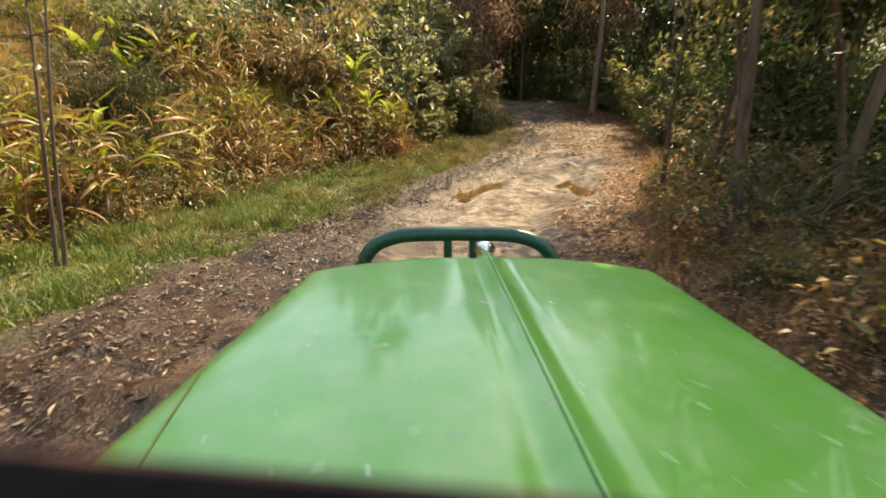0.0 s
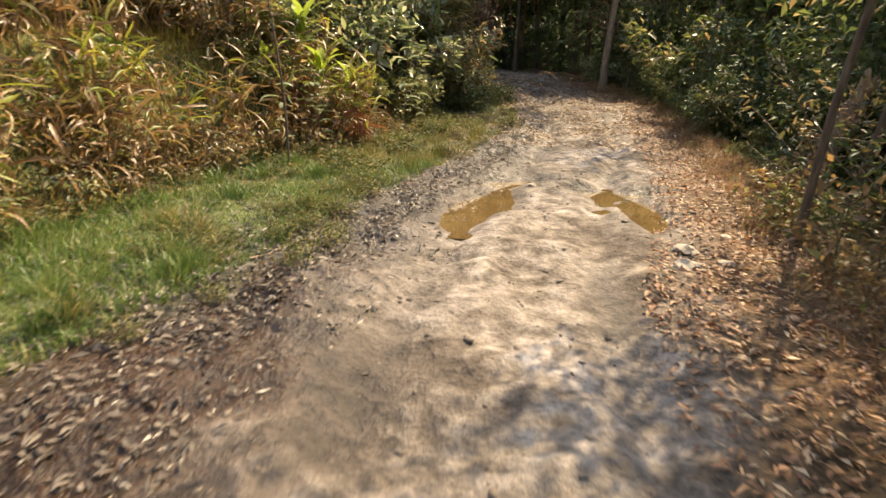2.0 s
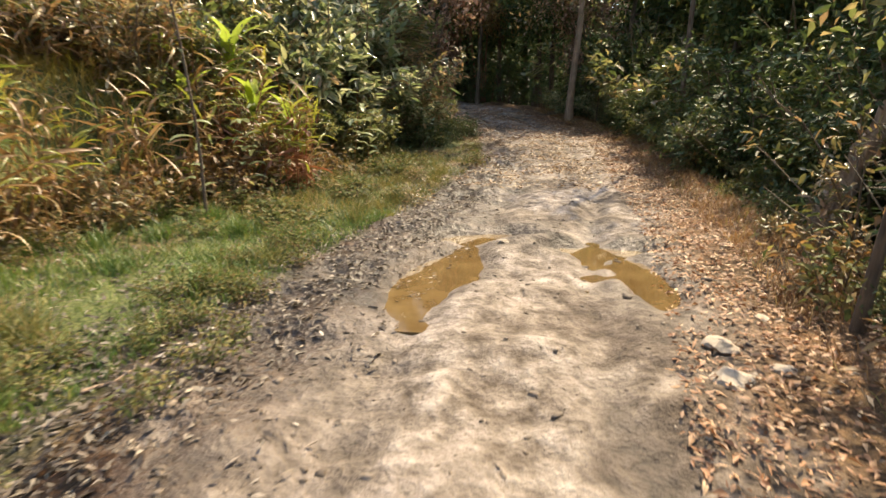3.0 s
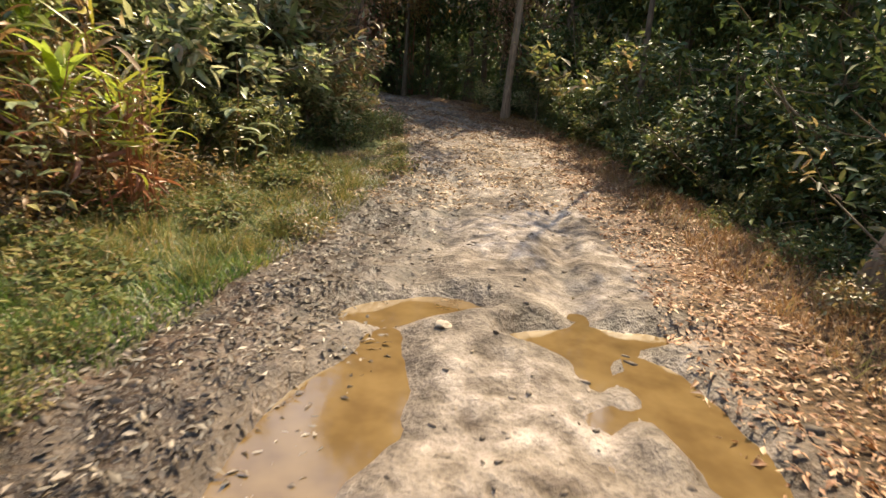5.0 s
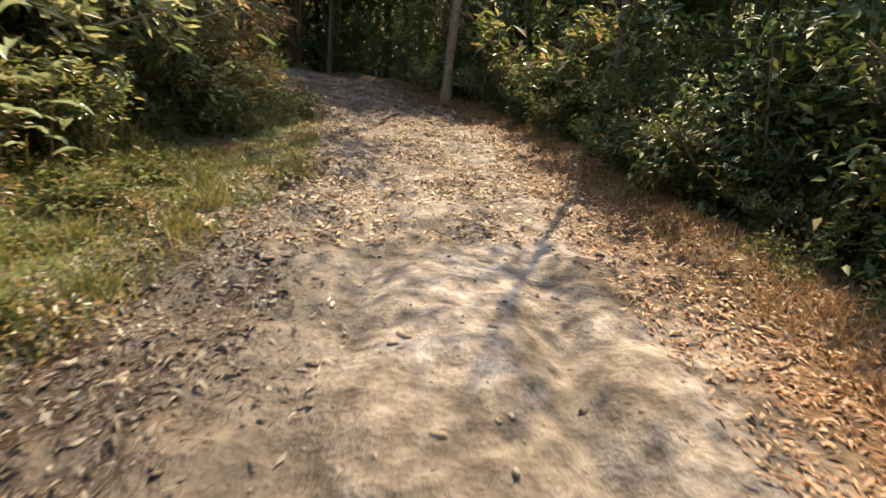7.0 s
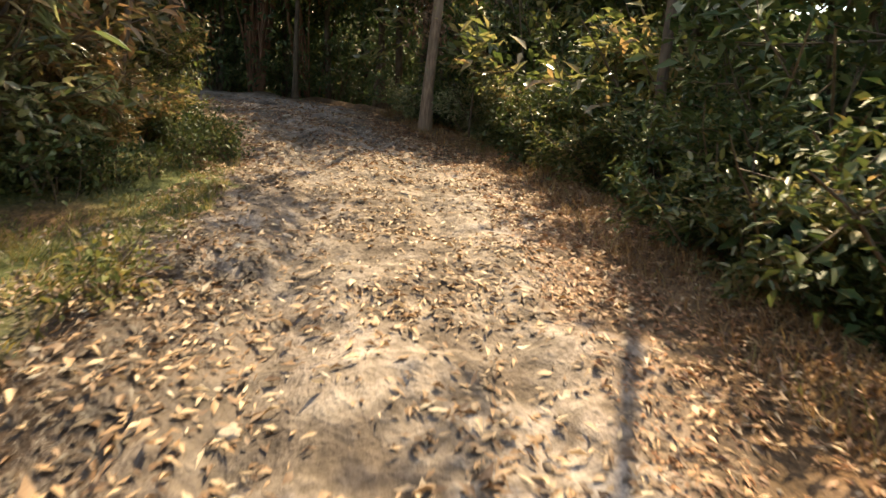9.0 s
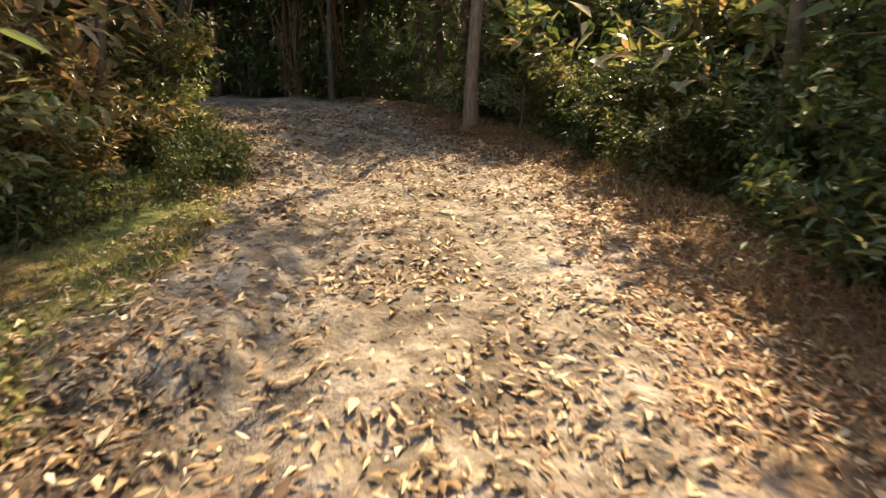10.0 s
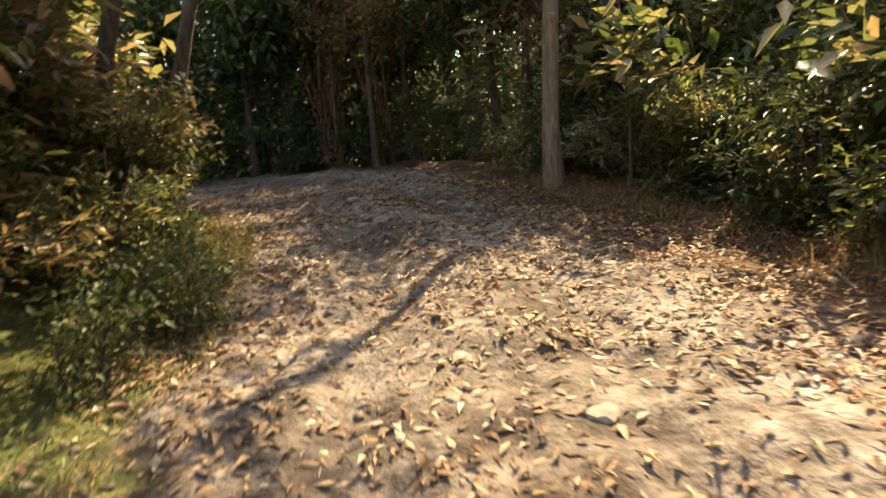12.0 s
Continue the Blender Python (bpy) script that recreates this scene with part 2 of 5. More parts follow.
def small_leaves(pos, along_dir, normal, length, width, fold=0.25, droop=0.1):
    """Small pointed leaves folded at the midrib: two triangles each."""
    a = unit(along_dir)
    side = unit(np.cross(normal, a))
    nrm = np.cross(a, side)
    L, W = length[:, None], width[:, None]
    tip = pos + a * L - nrm * L * droop
    low, high = pos + a * L * 0.33 + nrm * W * fold, pos + a * L * 0.5 + nrm * W * fold * 0.8
    n = len(pos)
    verts = np.stack([pos, low - side * W * 0.5, tip, high + side * W * 0.48], 1).reshape(-1, 3)
    o = (np.arange(n) * 4)[:, None, None]
    faces = (np.array([[0, 2, 1], [0, 3, 2]])[None] + o).reshape(-1, 3)
    return verts, faces


def oval_leaves(pos, along_dir, normal, length, width, fold=0.25, droop=0.14):
    """Oval pointed leaves folded at the midrib, with drooping tips: four triangles each."""
    a = unit(along_dir)
    side = unit(np.cross(normal, a))
    nrm = np.cross(a, side)
    L, W = length[:, None], width[:, None]
    def rim(t, w):
        return pos + a * L * t + side * W * w + nrm * (W * abs(w) * 2 * fold - L * droop * t * t)
    verts = np.stack([pos, rim(0.22, -0.4), rim(0.58, -0.42), rim(1.0, 0.0), rim(0.62, 0.4), rim(0.26, 0.42)], 1).reshape(-1, 3)
    o = (np.arange(len(pos)) * 6)[:, None, None]
    faces = (np.array([[0, 2, 1], [0, 3, 2], [0, 4, 3], [0, 5, 4]])[None] + o).reshape(-1, 3)
    return verts, faces


def leaf_arrays(pos, along_dir, normal, length, width, fold=0.25, droop=0.15):
    """Pointed leaves of two halves folded at the midrib, four triangles each."""
    a = unit(along_dir)
    side = unit(np.cross(normal, a))
    nrm = np.cross(a, side)
    L, W = length[:, None], width[:, None]
    base = pos
    mid = pos + a * L * 0.45
    tip = pos + a * L - nrm * L * droop
    left = mid - side * W * 0.5 + nrm * W * fold - a * L * 0.05
    right = mid + side * W * 0.5 + nrm * W * fold - a * L * 0.05
    n = len(pos)
    verts = np.stack([base, left, mid, right, tip], 1).reshape(-1, 3)
    o = (np.arange(n) * 5)[:, None, None]
    faces = (np.array([[0, 2, 1], [0, 3, 2], [1, 2, 4], [2, 3, 4]])[None] + o).reshape(-1, 3)
    return verts, faces


def tube_arrays(points, radii, sides=6):
    """A tapered tube along a line of points."""
    pts = np.asarray(points, float)
    d = unit(np.gradient(pts, axis=0))
    ref = np.where(np.abs(d[:, 2:3]) > 0.9, np.array([[1.0, 0, 0]]), np.array([[0, 0, 1.0]]))
    u = unit(np.cross(d, ref))
    w = np.cross(d, u)
    ang = np.linspace(0, 2 * np.pi, sides, endpoint=False)
    ring = pts[:, None] + np.asarray(radii)[:, None, None] * (u[:, None] * np.cos(ang)[None, :, None] + w[:, None] * np.sin(ang)[None, :, None])
    n = len(pts)
    faces = []
    for i in range(n - 1):
        for j in range(sides):
            k = (j + 1) % sides
            faces.append((i * sides + j, i * sides + k, (i + 1) * sides + k, (i + 1) * sides + j))
    return ring.reshape(-1, 3), np.array(faces)


def join_arrays(pieces):
    verts, faces, o = [], [], 0
    for v, f in pieces:
        verts.append(v)
        faces.append(f + o)
        o += len(v)
    return np.concatenate(verts), np.concatenate(faces)


def wander(rng, start, direction, length, steps, bend, lift=0.0):
    pts, d = [np.array(start, float)], np.array(direction, float)
    for _ in range(steps):
        d = unit(d + rng.normal(0, bend, 3) + np.array([0, 0, lift]))
        pts.append(pts[-1] + d * length / steps)
    return np.array(pts)


# ---- ground ----
def ground_material():
    m, nt, p = base_material("earth", 0.9, 0.0, 0.3)
    def attr(name):
        a = nt.nodes.new("ShaderNodeAttribute")
        a.attribute_name = name
        return a.outputs["Fac"]
    fine, mid, big = noise_node(nt, 30, 5), noise_node(nt, 5.0, 6, rough=0.62), noise_node(nt, 0.8, 5, rough=0.6)
    mud = ramp_node(nt, [(0.3, (0.09, 0.065, 0.047)), (0.43, (0.195, 0.158, 0.128)), (0.54, (0.312, 0.26, 0.222)), (0.7, (0.49, 0.43, 0.375))])
    nt.links.new(mid.outputs["Fac"], mud.inputs["Fac"])
    tone = ramp_node(nt, [(0.38, (0.42, 0.37, 0.32)), (0.5, (0.8, 0.76, 0.7)), (0.6, (1.0, 0.97, 0.94))])
    nt.links.new(big.outputs["Fac"], tone.inputs["Fac"])
    mudc = mix_node(nt, mud.outputs["Color"], tone.outputs["Color"], 1.0, "MULTIPLY")
    grit = ramp_node(nt, [(0.3, (0.66, 0.63, 0.6)), (0.5, (1, 1, 1))])
    nt.links.new(fine.outputs["Fac"], grit.inputs["Fac"])
    mudc = mix_node(nt, mudc, grit.outputs["Color"], 1.0, "MULTIPLY")
    soil = ramp_node(nt, [(0.3, (0.075, 0.04, 0.021)), (0.55, (0.21, 0.11, 0.052)), (0.75, (0.35, 0.2, 0.1))])
    nt.links.new(fine.outputs["Fac"], soil.inputs["Fac"])
    turf = ramp_node(nt, [(0.3, (0.035, 0.045, 0.014)), (0.55, (0.1, 0.11, 0.03)), (0.75, (0.19, 0.16, 0.06))])
    nt.links.new(fine.outputs["Fac"], turf.inputs["Fac"])
    patch = ramp_node(nt, [(0.35, (0.42, 0.4, 0.34)), (0.6, (1, 1, 1))])
    nt.links.new(mid.outputs["Fac"], patch.inputs["Fac"])
    blot = ramp_node(nt, [(0.4, (0.5, 0.52, 0.42)), (0.62, (1, 1, 1))])
    nt.links.new(big.outputs["Fac"], blot.inputs["Fac"])
    soilc = mix_node(nt, mix_node(nt, soil.outputs["Color"], patch.outputs["Color"], 1.0, "MULTIPLY"), blot.outputs["Color"], 1.0, "MULTIPLY")
    c = mix_node(nt, soilc, turf.outputs["Color"], attr("turf"))
    c = mix_node(nt, c, mudc, attr("track"))
    # damp mud, and the bend's shade, darken the earth through one mask
    wet_shade = attr("wet_shade")
    c = mix_node(nt, c, mix_node(nt, c, (0.3, 0.25, 0.21), 1.0, "MULTIPLY"), wet_shade)
    nt.links.new(c, p.inputs["Base Color"])
    rr = nt.nodes.new("ShaderNodeMapRange")
    rr.inputs["To Min"].default_value, rr.inputs["To Max"].default_value = 0.92, 0.38
    nt.links.new(wet_shade, rr.inputs["Value"])
    nt.links.new(rr.outputs[0], p.inputs["Roughness"])
    hsum = nt.nodes.new("ShaderNodeMath")
    hsum.operation = "MULTIPLY_ADD"
    nt.links.new(mid.outputs["Fac"], hsum.inputs[0])
    hsum.inputs[1].default_value = 5.0
    nt.links.new(fine.outputs["Fac"], hsum.inputs[2])
    nt.links.new(bump_node(nt, hsum.outputs[0], 0.8, 0.022), p.inputs["Normal"])
    return m


def axis(lo, hi, step, reach, grow=1.25):
    core = list(np.arange(lo, hi, step))
    s, a, b = step, lo, core[-1]
    left, right = [], []
    while a > -reach:
        s *= grow
        a -= s
        left.append(a)
    s = step
    while b < reach:
        s *= grow
        b += s
        right.append(b)
    return np.array(left[::-1] + core + right)


gx, gy = axis(-6.0, 9.5, 0.08, 400), axis(1.0, 34.0, 0.095, 400)
X, Y = np.meshgrid(gx, gy)
Z = ground_z(X, Y)
nx, ny = len(gx), len(gy)
idx = np.arange(nx * ny).reshape(ny, nx)
gfaces = np.stack([idx[:-1, :-1], idx[:-1, 1:], idx[1:, 1:], idx[1:, :-1]], -1).reshape(-1, 4)
gme = fast_mesh("ground", np.stack([X, Y, Z], -1).reshape(-1, 3), gfaces, [ground_material()], smooth_faces=True)
wob = 0.5 * (vnoise(X, Y, 1.3, 21) - 0.5) + 0.35 * (vnoise(X, Y, 4.1, 22) - 0.5)
inset = 1.9 * (1 - smooth(5.0, 10.0, Y)) + 0.45 * smooth(10.5, 12.0, Y) * (1 - smooth(17.5, 19.5, Y))
track = smooth(-0.25, 0.45, X - LEFT_MUD(Y) - inset + 1.6 * wob) * smooth(0.45, 1.5, RIGHT_EDGE(Y) - X + wob)
turf = (1 - track) * (1 - smooth(-0.15, 0.25, X - LEFT_MUD(Y) + wob)) * smooth(-0.6, 0.2, X - LEFT_EDGE(Y) + 3.0 + wob) * (X < CENTRE(Y)) * smooth(0.25, 0.6, vnoise(X, Y, 0.8, 24) + 0.2)
wet_shade = np.zeros_like(X)
for px, py, pa, pb, pt in PUDDLES:
    u, v = (X - px) * np.cos(pt) + (Y - py) * np.sin(pt), -(X - px) * np.sin(pt) + (Y - py) * np.cos(pt)
    wet_shade = np.maximum(wet_shade, np.exp(-((u / (pa + 0.3)) ** 2 + (v / (pb + 0.3)) ** 2) * 1.1))
edge_mud = np.exp(-(np.abs(X - LEFT_MUD(Y) - 0.65 - 0.4 * (Y < 7)) / (1.0 + 0.55 * (1 - smooth(5, 9, Y)))) ** 3) * (1 - smooth(18.0, 20.5, Y))
ruts = np.exp(-((np.abs(X - CENTRE(Y)) - 0.75) / 0.22) ** 2) * smooth(0.45, 0.7, vnoise(X, Y, 0.7, 27)) * 0.6
wet_shade = np.maximum(np.maximum(wet_shade, ruts), edge_mud * smooth(0.2, 0.45, vnoise(X, Y, 2.2, 25) + 0.25))
# shade on the track round the bend, put into the colour in patches
wet_shade = np.maximum(wet_shade, 0.45 * smooth(22.5, 25.5, Y) * smooth(0.3, 0.55, vnoise(X, Y, 0.9, 28)) * (Y < 60))
for aname, arr in (("track", track), ("turf", turf), ("wet_shade", wet_shade)):
    at = gme.attributes.new(aname, "FLOAT", "POINT")
    at.data.foreach_set("value", arr.astype(np.float32).ravel())
ground = tagged(new("ground", gme), "rutted tan earth track with muddy edges and forest soil", "ground", kind="structure")


def water_material():
    m, nt, p = base_material("muddy_water", 0.06, 0.0, 0.5)
    n = noise_node(nt, 3.0, 3)
    r = ramp_node(nt, [(0.35, (0.105, 0.062, 0.024)), (0.65, (0.16, 0.1, 0.04))])
    nt.links.new(n.outputs["Fac"], r.inputs["Fac"])
    nt.links.new(r.outputs["Color"], p.inputs["Base Color"])
    return m


WATER = water_material()
for px, py, pa, pb, pt in ((1.0, 11.6, 1.15, 2.1, -0.35), (2.75, 11.2, 0.86, 1.75, -0.05)):
    # a level sheet that the hollow's rim cuts into shape
    ang = np.linspace(0, 2 * np.pi, 32, endpoint=False)
    bm = bmesh.new()
    ring = []
    for th in ang:
        uu, vv = pa * math.cos(th), pb * math.sin(th)
        ring.append(bm.verts.new((uu * math.cos(pt) - vv * math.sin(pt), uu * math.sin(pt) + vv * math.cos(pt), 0)))
    top = bm.faces.new(ring)
    ex = bmesh.ops.extrude_face_region(bm, geom=[top])
    bmesh.ops.translate(bm, vec=(0, 0, -0.15), verts=[g for g in ex["geom"] if isinstance(g, bmesh.types.BMVert)])
    bmesh.ops.recalc_face_normals(bm, faces=bm.faces)
    ob = tagged(new("puddle", bm_mesh("puddle", bm, WATER)), "shallow ochre muddy puddle lying in the track", "puddle", "puddles in the track")
    ob.location = (px, py, POOL_Z - (0.022 if px < 2 else 0.024))


# ---- plants ----
def shrub_meshes(seed, height, spread, n_leaf, leaf_len, leaf_mat, stem_count=9, aspect=0.42, low=0.08, make_leaves=small_leaves):
    """A broad bush: stems that fork, and leaves round the outer shoots."""
    rng = np.random.default_rng(seed)
    stems, tips = [], []
    for s in range(stem_count):
        a = rng.uniform(0, 2 * np.pi)
        out = rng.uniform(0.15, 0.75)
        d = np.array([math.cos(a) * out, math.sin(a) * out, 1.0])
        line = wander(rng, (0.12 * math.cos(a), 0.12 * math.sin(a), -0.05), unit(d), height * rng.uniform(0.75, 1.05), 6, 0.16)
        thin = height < 0.9
        stems.append(tube_arrays(line[::2] if thin else line, np.linspace(0.022, 0.006, 4 if thin else 7) * (0.5 if thin else 1), 3 if thin else 5))
        for q in range(3 if thin else 6):
            k = rng.integers(1, 6)
            a2 = rng.uniform(0, 2 * np.pi)
            d2 = unit(np.array([math.cos(a2), math.sin(a2), rng.uniform(-0.2, 0.7)]))
            twig = wander(rng, line[k], d2, spread * rng.uniform(0.4, 1.0), 4, 0.25, -0.05)
            stems.append(tube_arrays(twig[::2], np.linspace(0.008, 0.003, 3) * (0.6 if thin else 1), 3))
            tips.append(twig)
    t = np.array(tips)
    pick, seg = rng.integers(0, len(t), n_leaf), rng.uniform(0.6, 4, n_leaf)
    i0 = np.minimum(seg.astype(int), 3)
    fr = (seg - i0)[:, None]
    pos = t[pick, i0] * (1 - fr) + t[pick, i0 + 1] * fr + rng.normal(0, 0.09, (n_leaf, 3))
    keep = pos[:, 2] > low
    pos = pos[keep]
    n = len(pos)
    out = unit(pos * np.array([1, 1, 0.3]) + 1e-3)
    direction = unit(out + rng.normal(0, 0.7, (n, 3)) + np.array([0, 0, -0.25]))
    normal = unit(rng.normal(0, 0.45, (n, 3)) + np.array([0, 0, 1.0]) + 0.3 * out)
    length = leaf_len * rng.uniform(0.55, 1.35, n)
    lv, lf = make_leaves(pos, direction, normal, length, length * aspect * rng.uniform(0.8, 1.2, n))
    sv, sf = join_arrays(stems)
    return fast_mesh("branchwork", sv, sf, [STEM], smooth_faces=True), fast_mesh("foliage", lv, lf, [leaf_mat])


def shrub_thing(protos, x, y, scale, turn, label, category="shrub", group="", name="shrub", squash=1.0, sink=0.0):
    stems, foliage = protos
    root = new(name)
    root.empty_display_size = 0.2
    root.matrix_world = Matrix.Translation((x, y, float(ground_z(x, y)) - sink)) @ Matrix.Rotation(turn, 4, "Z") @ Matrix.Diagonal((scale, scale, scale * squash, 1))
    tagged(part("branchwork", stems, root), kind="stuff")
    tagged(part("foliage", foliage, root), kind="stuff")
    return tagged(root, label, category, group)


DARK_BUSHES = [shrub_meshes(11 + i, 2.2, 0.95, 3600, 0.125, GREEN_DARK, 9, 0.4, 0.08, oval_leaves) for i in range(4)]
TALL_DARK_BUSHES = [shrub_meshes(21 + i, 2.2, 0.95, 4200, 0.095, GREEN_DARK, 10, 0.46) for i in range(3)]
OLIVE_BUSHES = [shrub_meshes(31 + i, 2.1, 0.85, 3700, 0.12, GREEN_OLIVE, 9, 0.38, 0.08, oval_leaves) for i in range(3)]
BROWN_BUSHES = [shrub_meshes(51 + i, 1.9, 0.8, 3000, 0.12, AUTUMN, 9, 0.38, 0.08, oval_leaves) for i in range(2)]
BROAD_BUSHES = [shrub_meshes(61 + i, 2.0, 0.85, 2900, (0.13, 0.155)[i], GREEN_PALE, 9, 0.42, 0.08, oval_leaves) for i in range(2)]
BACK_DARK = [shrub_meshes(41 + i, 2.2, 0.95, 2900, 0.115, GREEN_DARK, 8, 0.42) for i in range(2)]
BACK_OLIVE = [shrub_meshes(45 + i, 2.1, 0.85, 2100, 0.16, GREEN_OLIVE, 8, 0.38) for i in range(2)]
WEED_LEAF = leaf_material("weed_leaves", [(0.0, (0.05, 0.07, 0.02)), (0.4, (0.12, 0.14, 0.035)), (0.75, (0.24, 0.2, 0.06)), (1.0, (0.3, 0.17, 0.08))], 0.6, 0.35, 0.4, 0.25)
LOW_BUSHES = [shrub_meshes(71 + i, 0.55, 0.38, 380, 0.075, m, 5, 0.5, 0.02) for i, m in enumerate((WEED_LEAF, GREEN_DARK, AUTUMN))]

prng = random.Random(4)
# the dark thicket along one side
yy = 7.5
while yy < 32:
    for row, (off, s0, s1) in enumerate(((0.95, 0.7, 0.95), (2.0, 1.1, 1.5), (3.6, 1.5, 2.1))):
        y = yy + prng.uniform(-0.5, 0.5)
        x = float(RIGHT_EDGE(y)) + off + prng.uniform(-0.2, 0.4)
        sparse = y < 12.4 and row < 2 or y < 9.0
        if row == 2 and y > 17:
            s0, s1 = 1.8, 2.4
        if 10.5 < y < 17:
            x += 0.4
            if row == 0:
                s0, s1 = 0.5, 0.7
        if abs(x - 7.4) < 0.5 and abs(y - 27.9) < 0.6 or sparse:
            continue
        olive = prng.random() < (0.6 if y > 24.5 else 0.14 if y > 20 else 0.04)
        protos = prng.choice((BACK_OLIVE if row == 2 else OLIVE_BUSHES + BROAD_BUSHES[:1]) if olive else (DARK_BUSHES, TALL_DARK_BUSHES, BACK_DARK)[row])
        shrub_thing(protos, x, y, prng.uniform(s0, s1), prng.uniform(0, 6.28),
                    "olive and yellowing leafy bush in the roadside thicket" if olive else "dense dark green leafy bush in the shaded thicket", "bush", "thicket beside the track", "bush", sink=0.05)
    yy += 1.15
# the hedge on the sunny side
yy = 12.5
while yy < 35:
    for row, (off, s0, s1) in enumerate(((0.7, 0.6, 0.9), (1.7, 0.95, 1.35), (3.2, 1.3, 1.8))):
        y = yy + prng.uniform(-0.4, 0.4)
        x = float(LEFT_EDGE(y)) - off - prng.uniform(-0.2, 0.4)
        k = prng.random()
        if y < 14.2 and row < 2:
            continue
        if 20.5 < y < 28.5:
            x += 0.2
        if y < 22.8:
            k *= 0.7
        if y < 18:
            s0, s1 = s0 * 0.8, s1 * 0.8
        if y > 19.0:
            s0, s1 = s0 * (1.15, 1.3, 1.35)[row], s1 * (1.15, 1.3, 1.35)[row]
            x -= 0.3 * row
        # darker bushes past y 25 put the shade on the hedge's end into leaf colour
        if y > 22.0:
            k = ((0.9 if k > 0.6 and y > 25 else 0.6 if k > 0.35 else 0.2), 0.2 if k < 0.5 else 0.6, 0.6)[row]
        elif y > 18 and row == 1:
            k = 0.4
        if k < 0.3:
            protos, lab = prng.choice(BROWN_BUSHES), "browning half-dry bush with rust and olive leaves"
        elif k < 0.46:
            protos, lab = prng.choice(BROAD_BUSHES), "pale green bush with broad shiny leaves"
        elif k < 0.7:
            protos, lab = prng.choice(BACK_OLIVE if row == 2 else OLIVE_BUSHES), "sunlit olive green bush with glossy leaves"
        else:
            protos, lab = prng.choice(DARK_BUSHES), "broad dark green bush standing in for the hedge's shaded end"
        shrub_thing(protos, x, y, prng.uniform(s0, s1), prng.uniform(0, 6.28), lab, "bush", "hedge beside the track", "bush")
    yy += 1.1
# scattered bushes on the open bank
for i in range(26):
    y = prng.uniform(2, 17)
    off = prng.uniform(1.2, 11)
    if 8.5 < y < 15 and 2.5 < off < 7:
        continue
    x = float(LEFT_EDGE(y)) - off
    protos = prng.choice(OLIVE_BUSHES + BROWN_BUSHES + BROAD_BUSHES)
    shrub_thing(protos, x, y, prng.uniform(0.4, 0.75 if off < 4 else 1.0), prng.uniform(0, 6.28), "olive and straw-coloured bush on the grassy bank", "bush", "bushes on the bank", "bush")
BARE_BUSH = shrub_meshes(95, 1.0, 0.7, 170, 0.1, AUTUMN, 16)
for x, y, sc in ((-5.7, 9.4, 1.0), (-6.4, 10.1, 1.1), (-5.0, 8.5, 0.8), (-8.0, 12.5, 1.2)):
    shrub_thing(BARE_BUSH, x, y, sc, prng.uniform(0, 6.28), "nearly leafless rust-brown bush on the bank", "bush", "bare bushes on the bank", "bush")
# added dark bushes stand in for the shadow in a recess of the bank
for x, y, sc in ((-4.95, 9.1, 0.45), (-5.6, 9.2, 0.5), (-5.2, 9.7, 0.55)):
    shrub_thing(TALL_DARK_BUSHES[0], x, y, sc, 3 * x, "low dense dark bush standing in for a shadowed hollow", "bush", "dark bushes in the bank's hollow", "bush")
# low weeds on both verges
for i in range(100):
    y = prng.uniform(3, 27)
    which = prng.choice(LOW_BUSHES)
    if prng.random() < 0.7:
        if y < 12.5:
            x = float(LEFT_EDGE(y)) + prng.uniform(-0.4, 0.25)
        elif y < 20 and prng.random() < 0.4:
            x = float(LEFT_MUD(y)) - prng.uniform(-0.2, 1.0)
        else:
            x = float(LEFT_EDGE(y)) + prng.uniform(-0.3, 0.7)
        which = LOW_BUSHES[1] if y > 20 else LOW_BUSHES[2 if prng.random() < 0.3 else 0]
    else:
        x = float(RIGHT_EDGE(y)) + prng.uniform(0.3, 0.9)
    shrub_thing(which, x, y, prng.uniform(0.45, 0.95) * (1.25 if y > 20 else 1.0), prng.uniform(0, 6.28), "low leafy weed on the verge", "weed", "weeds on the verges", "weed")
for i in range(34):
    y = prng.uniform(5.5, 12.5)
    x = float(LEFT_MUD(y)) + prng.gauss(-0.15, 0.35)
    shrub_thing(LOW_BUSHES[0], x, y, prng.uniform(0.3, 0.6), prng.uniform(0, 6.28), "small dark-leaved weed where grass meets mud", "weed", "weeds on the verges", "weed")
WEEDS = [shrub_meshes(81 + i, 0.4, 0.42, 330, (0.1, 0.13)[i], WEED_LEAF, 7, 0.45, 0.02) for i in range(2)]
for i in range(56):
    y = prng.uniform(12.4, 18.5)
    x = float(LEFT_EDGE(y) + (LEFT_MUD(y) - LEFT_EDGE(y)) * prng.uniform(-0.15, 0.85))
    shrub_thing(prng.choice(WEEDS), x, y, prng.uniform(0.5, 0.95), prng.uniform(0, 6.28), "spreading weed with pointed leaves on the verge", "weed", "weeds on the verges", "weed", squash=0.7)
# leafy weeds with pale blades before the canes
PALE_WEEDS = [shrub_meshes(77 + i, 0.75, 0.4, 420, (0.085, 0.1)[i], (GREEN_PALE, AUTUMN)[i], 8, 0.4, 0.02, oval_leaves) for i in range(2)]
for i in range(22):
    y = prng.uniform(5.0, 13.0)
    shrub_thing(PALE_WEEDS[i % 2], float(LEFT_EDGE(y)) + prng.uniform(-0.7, 0.25), y, prng.uniform(0.6, 1.1), prng.uniform(0, 6.28), "leafy weed with pale narrow leaves before the canes", "weed", "weeds before the canes", "weed")
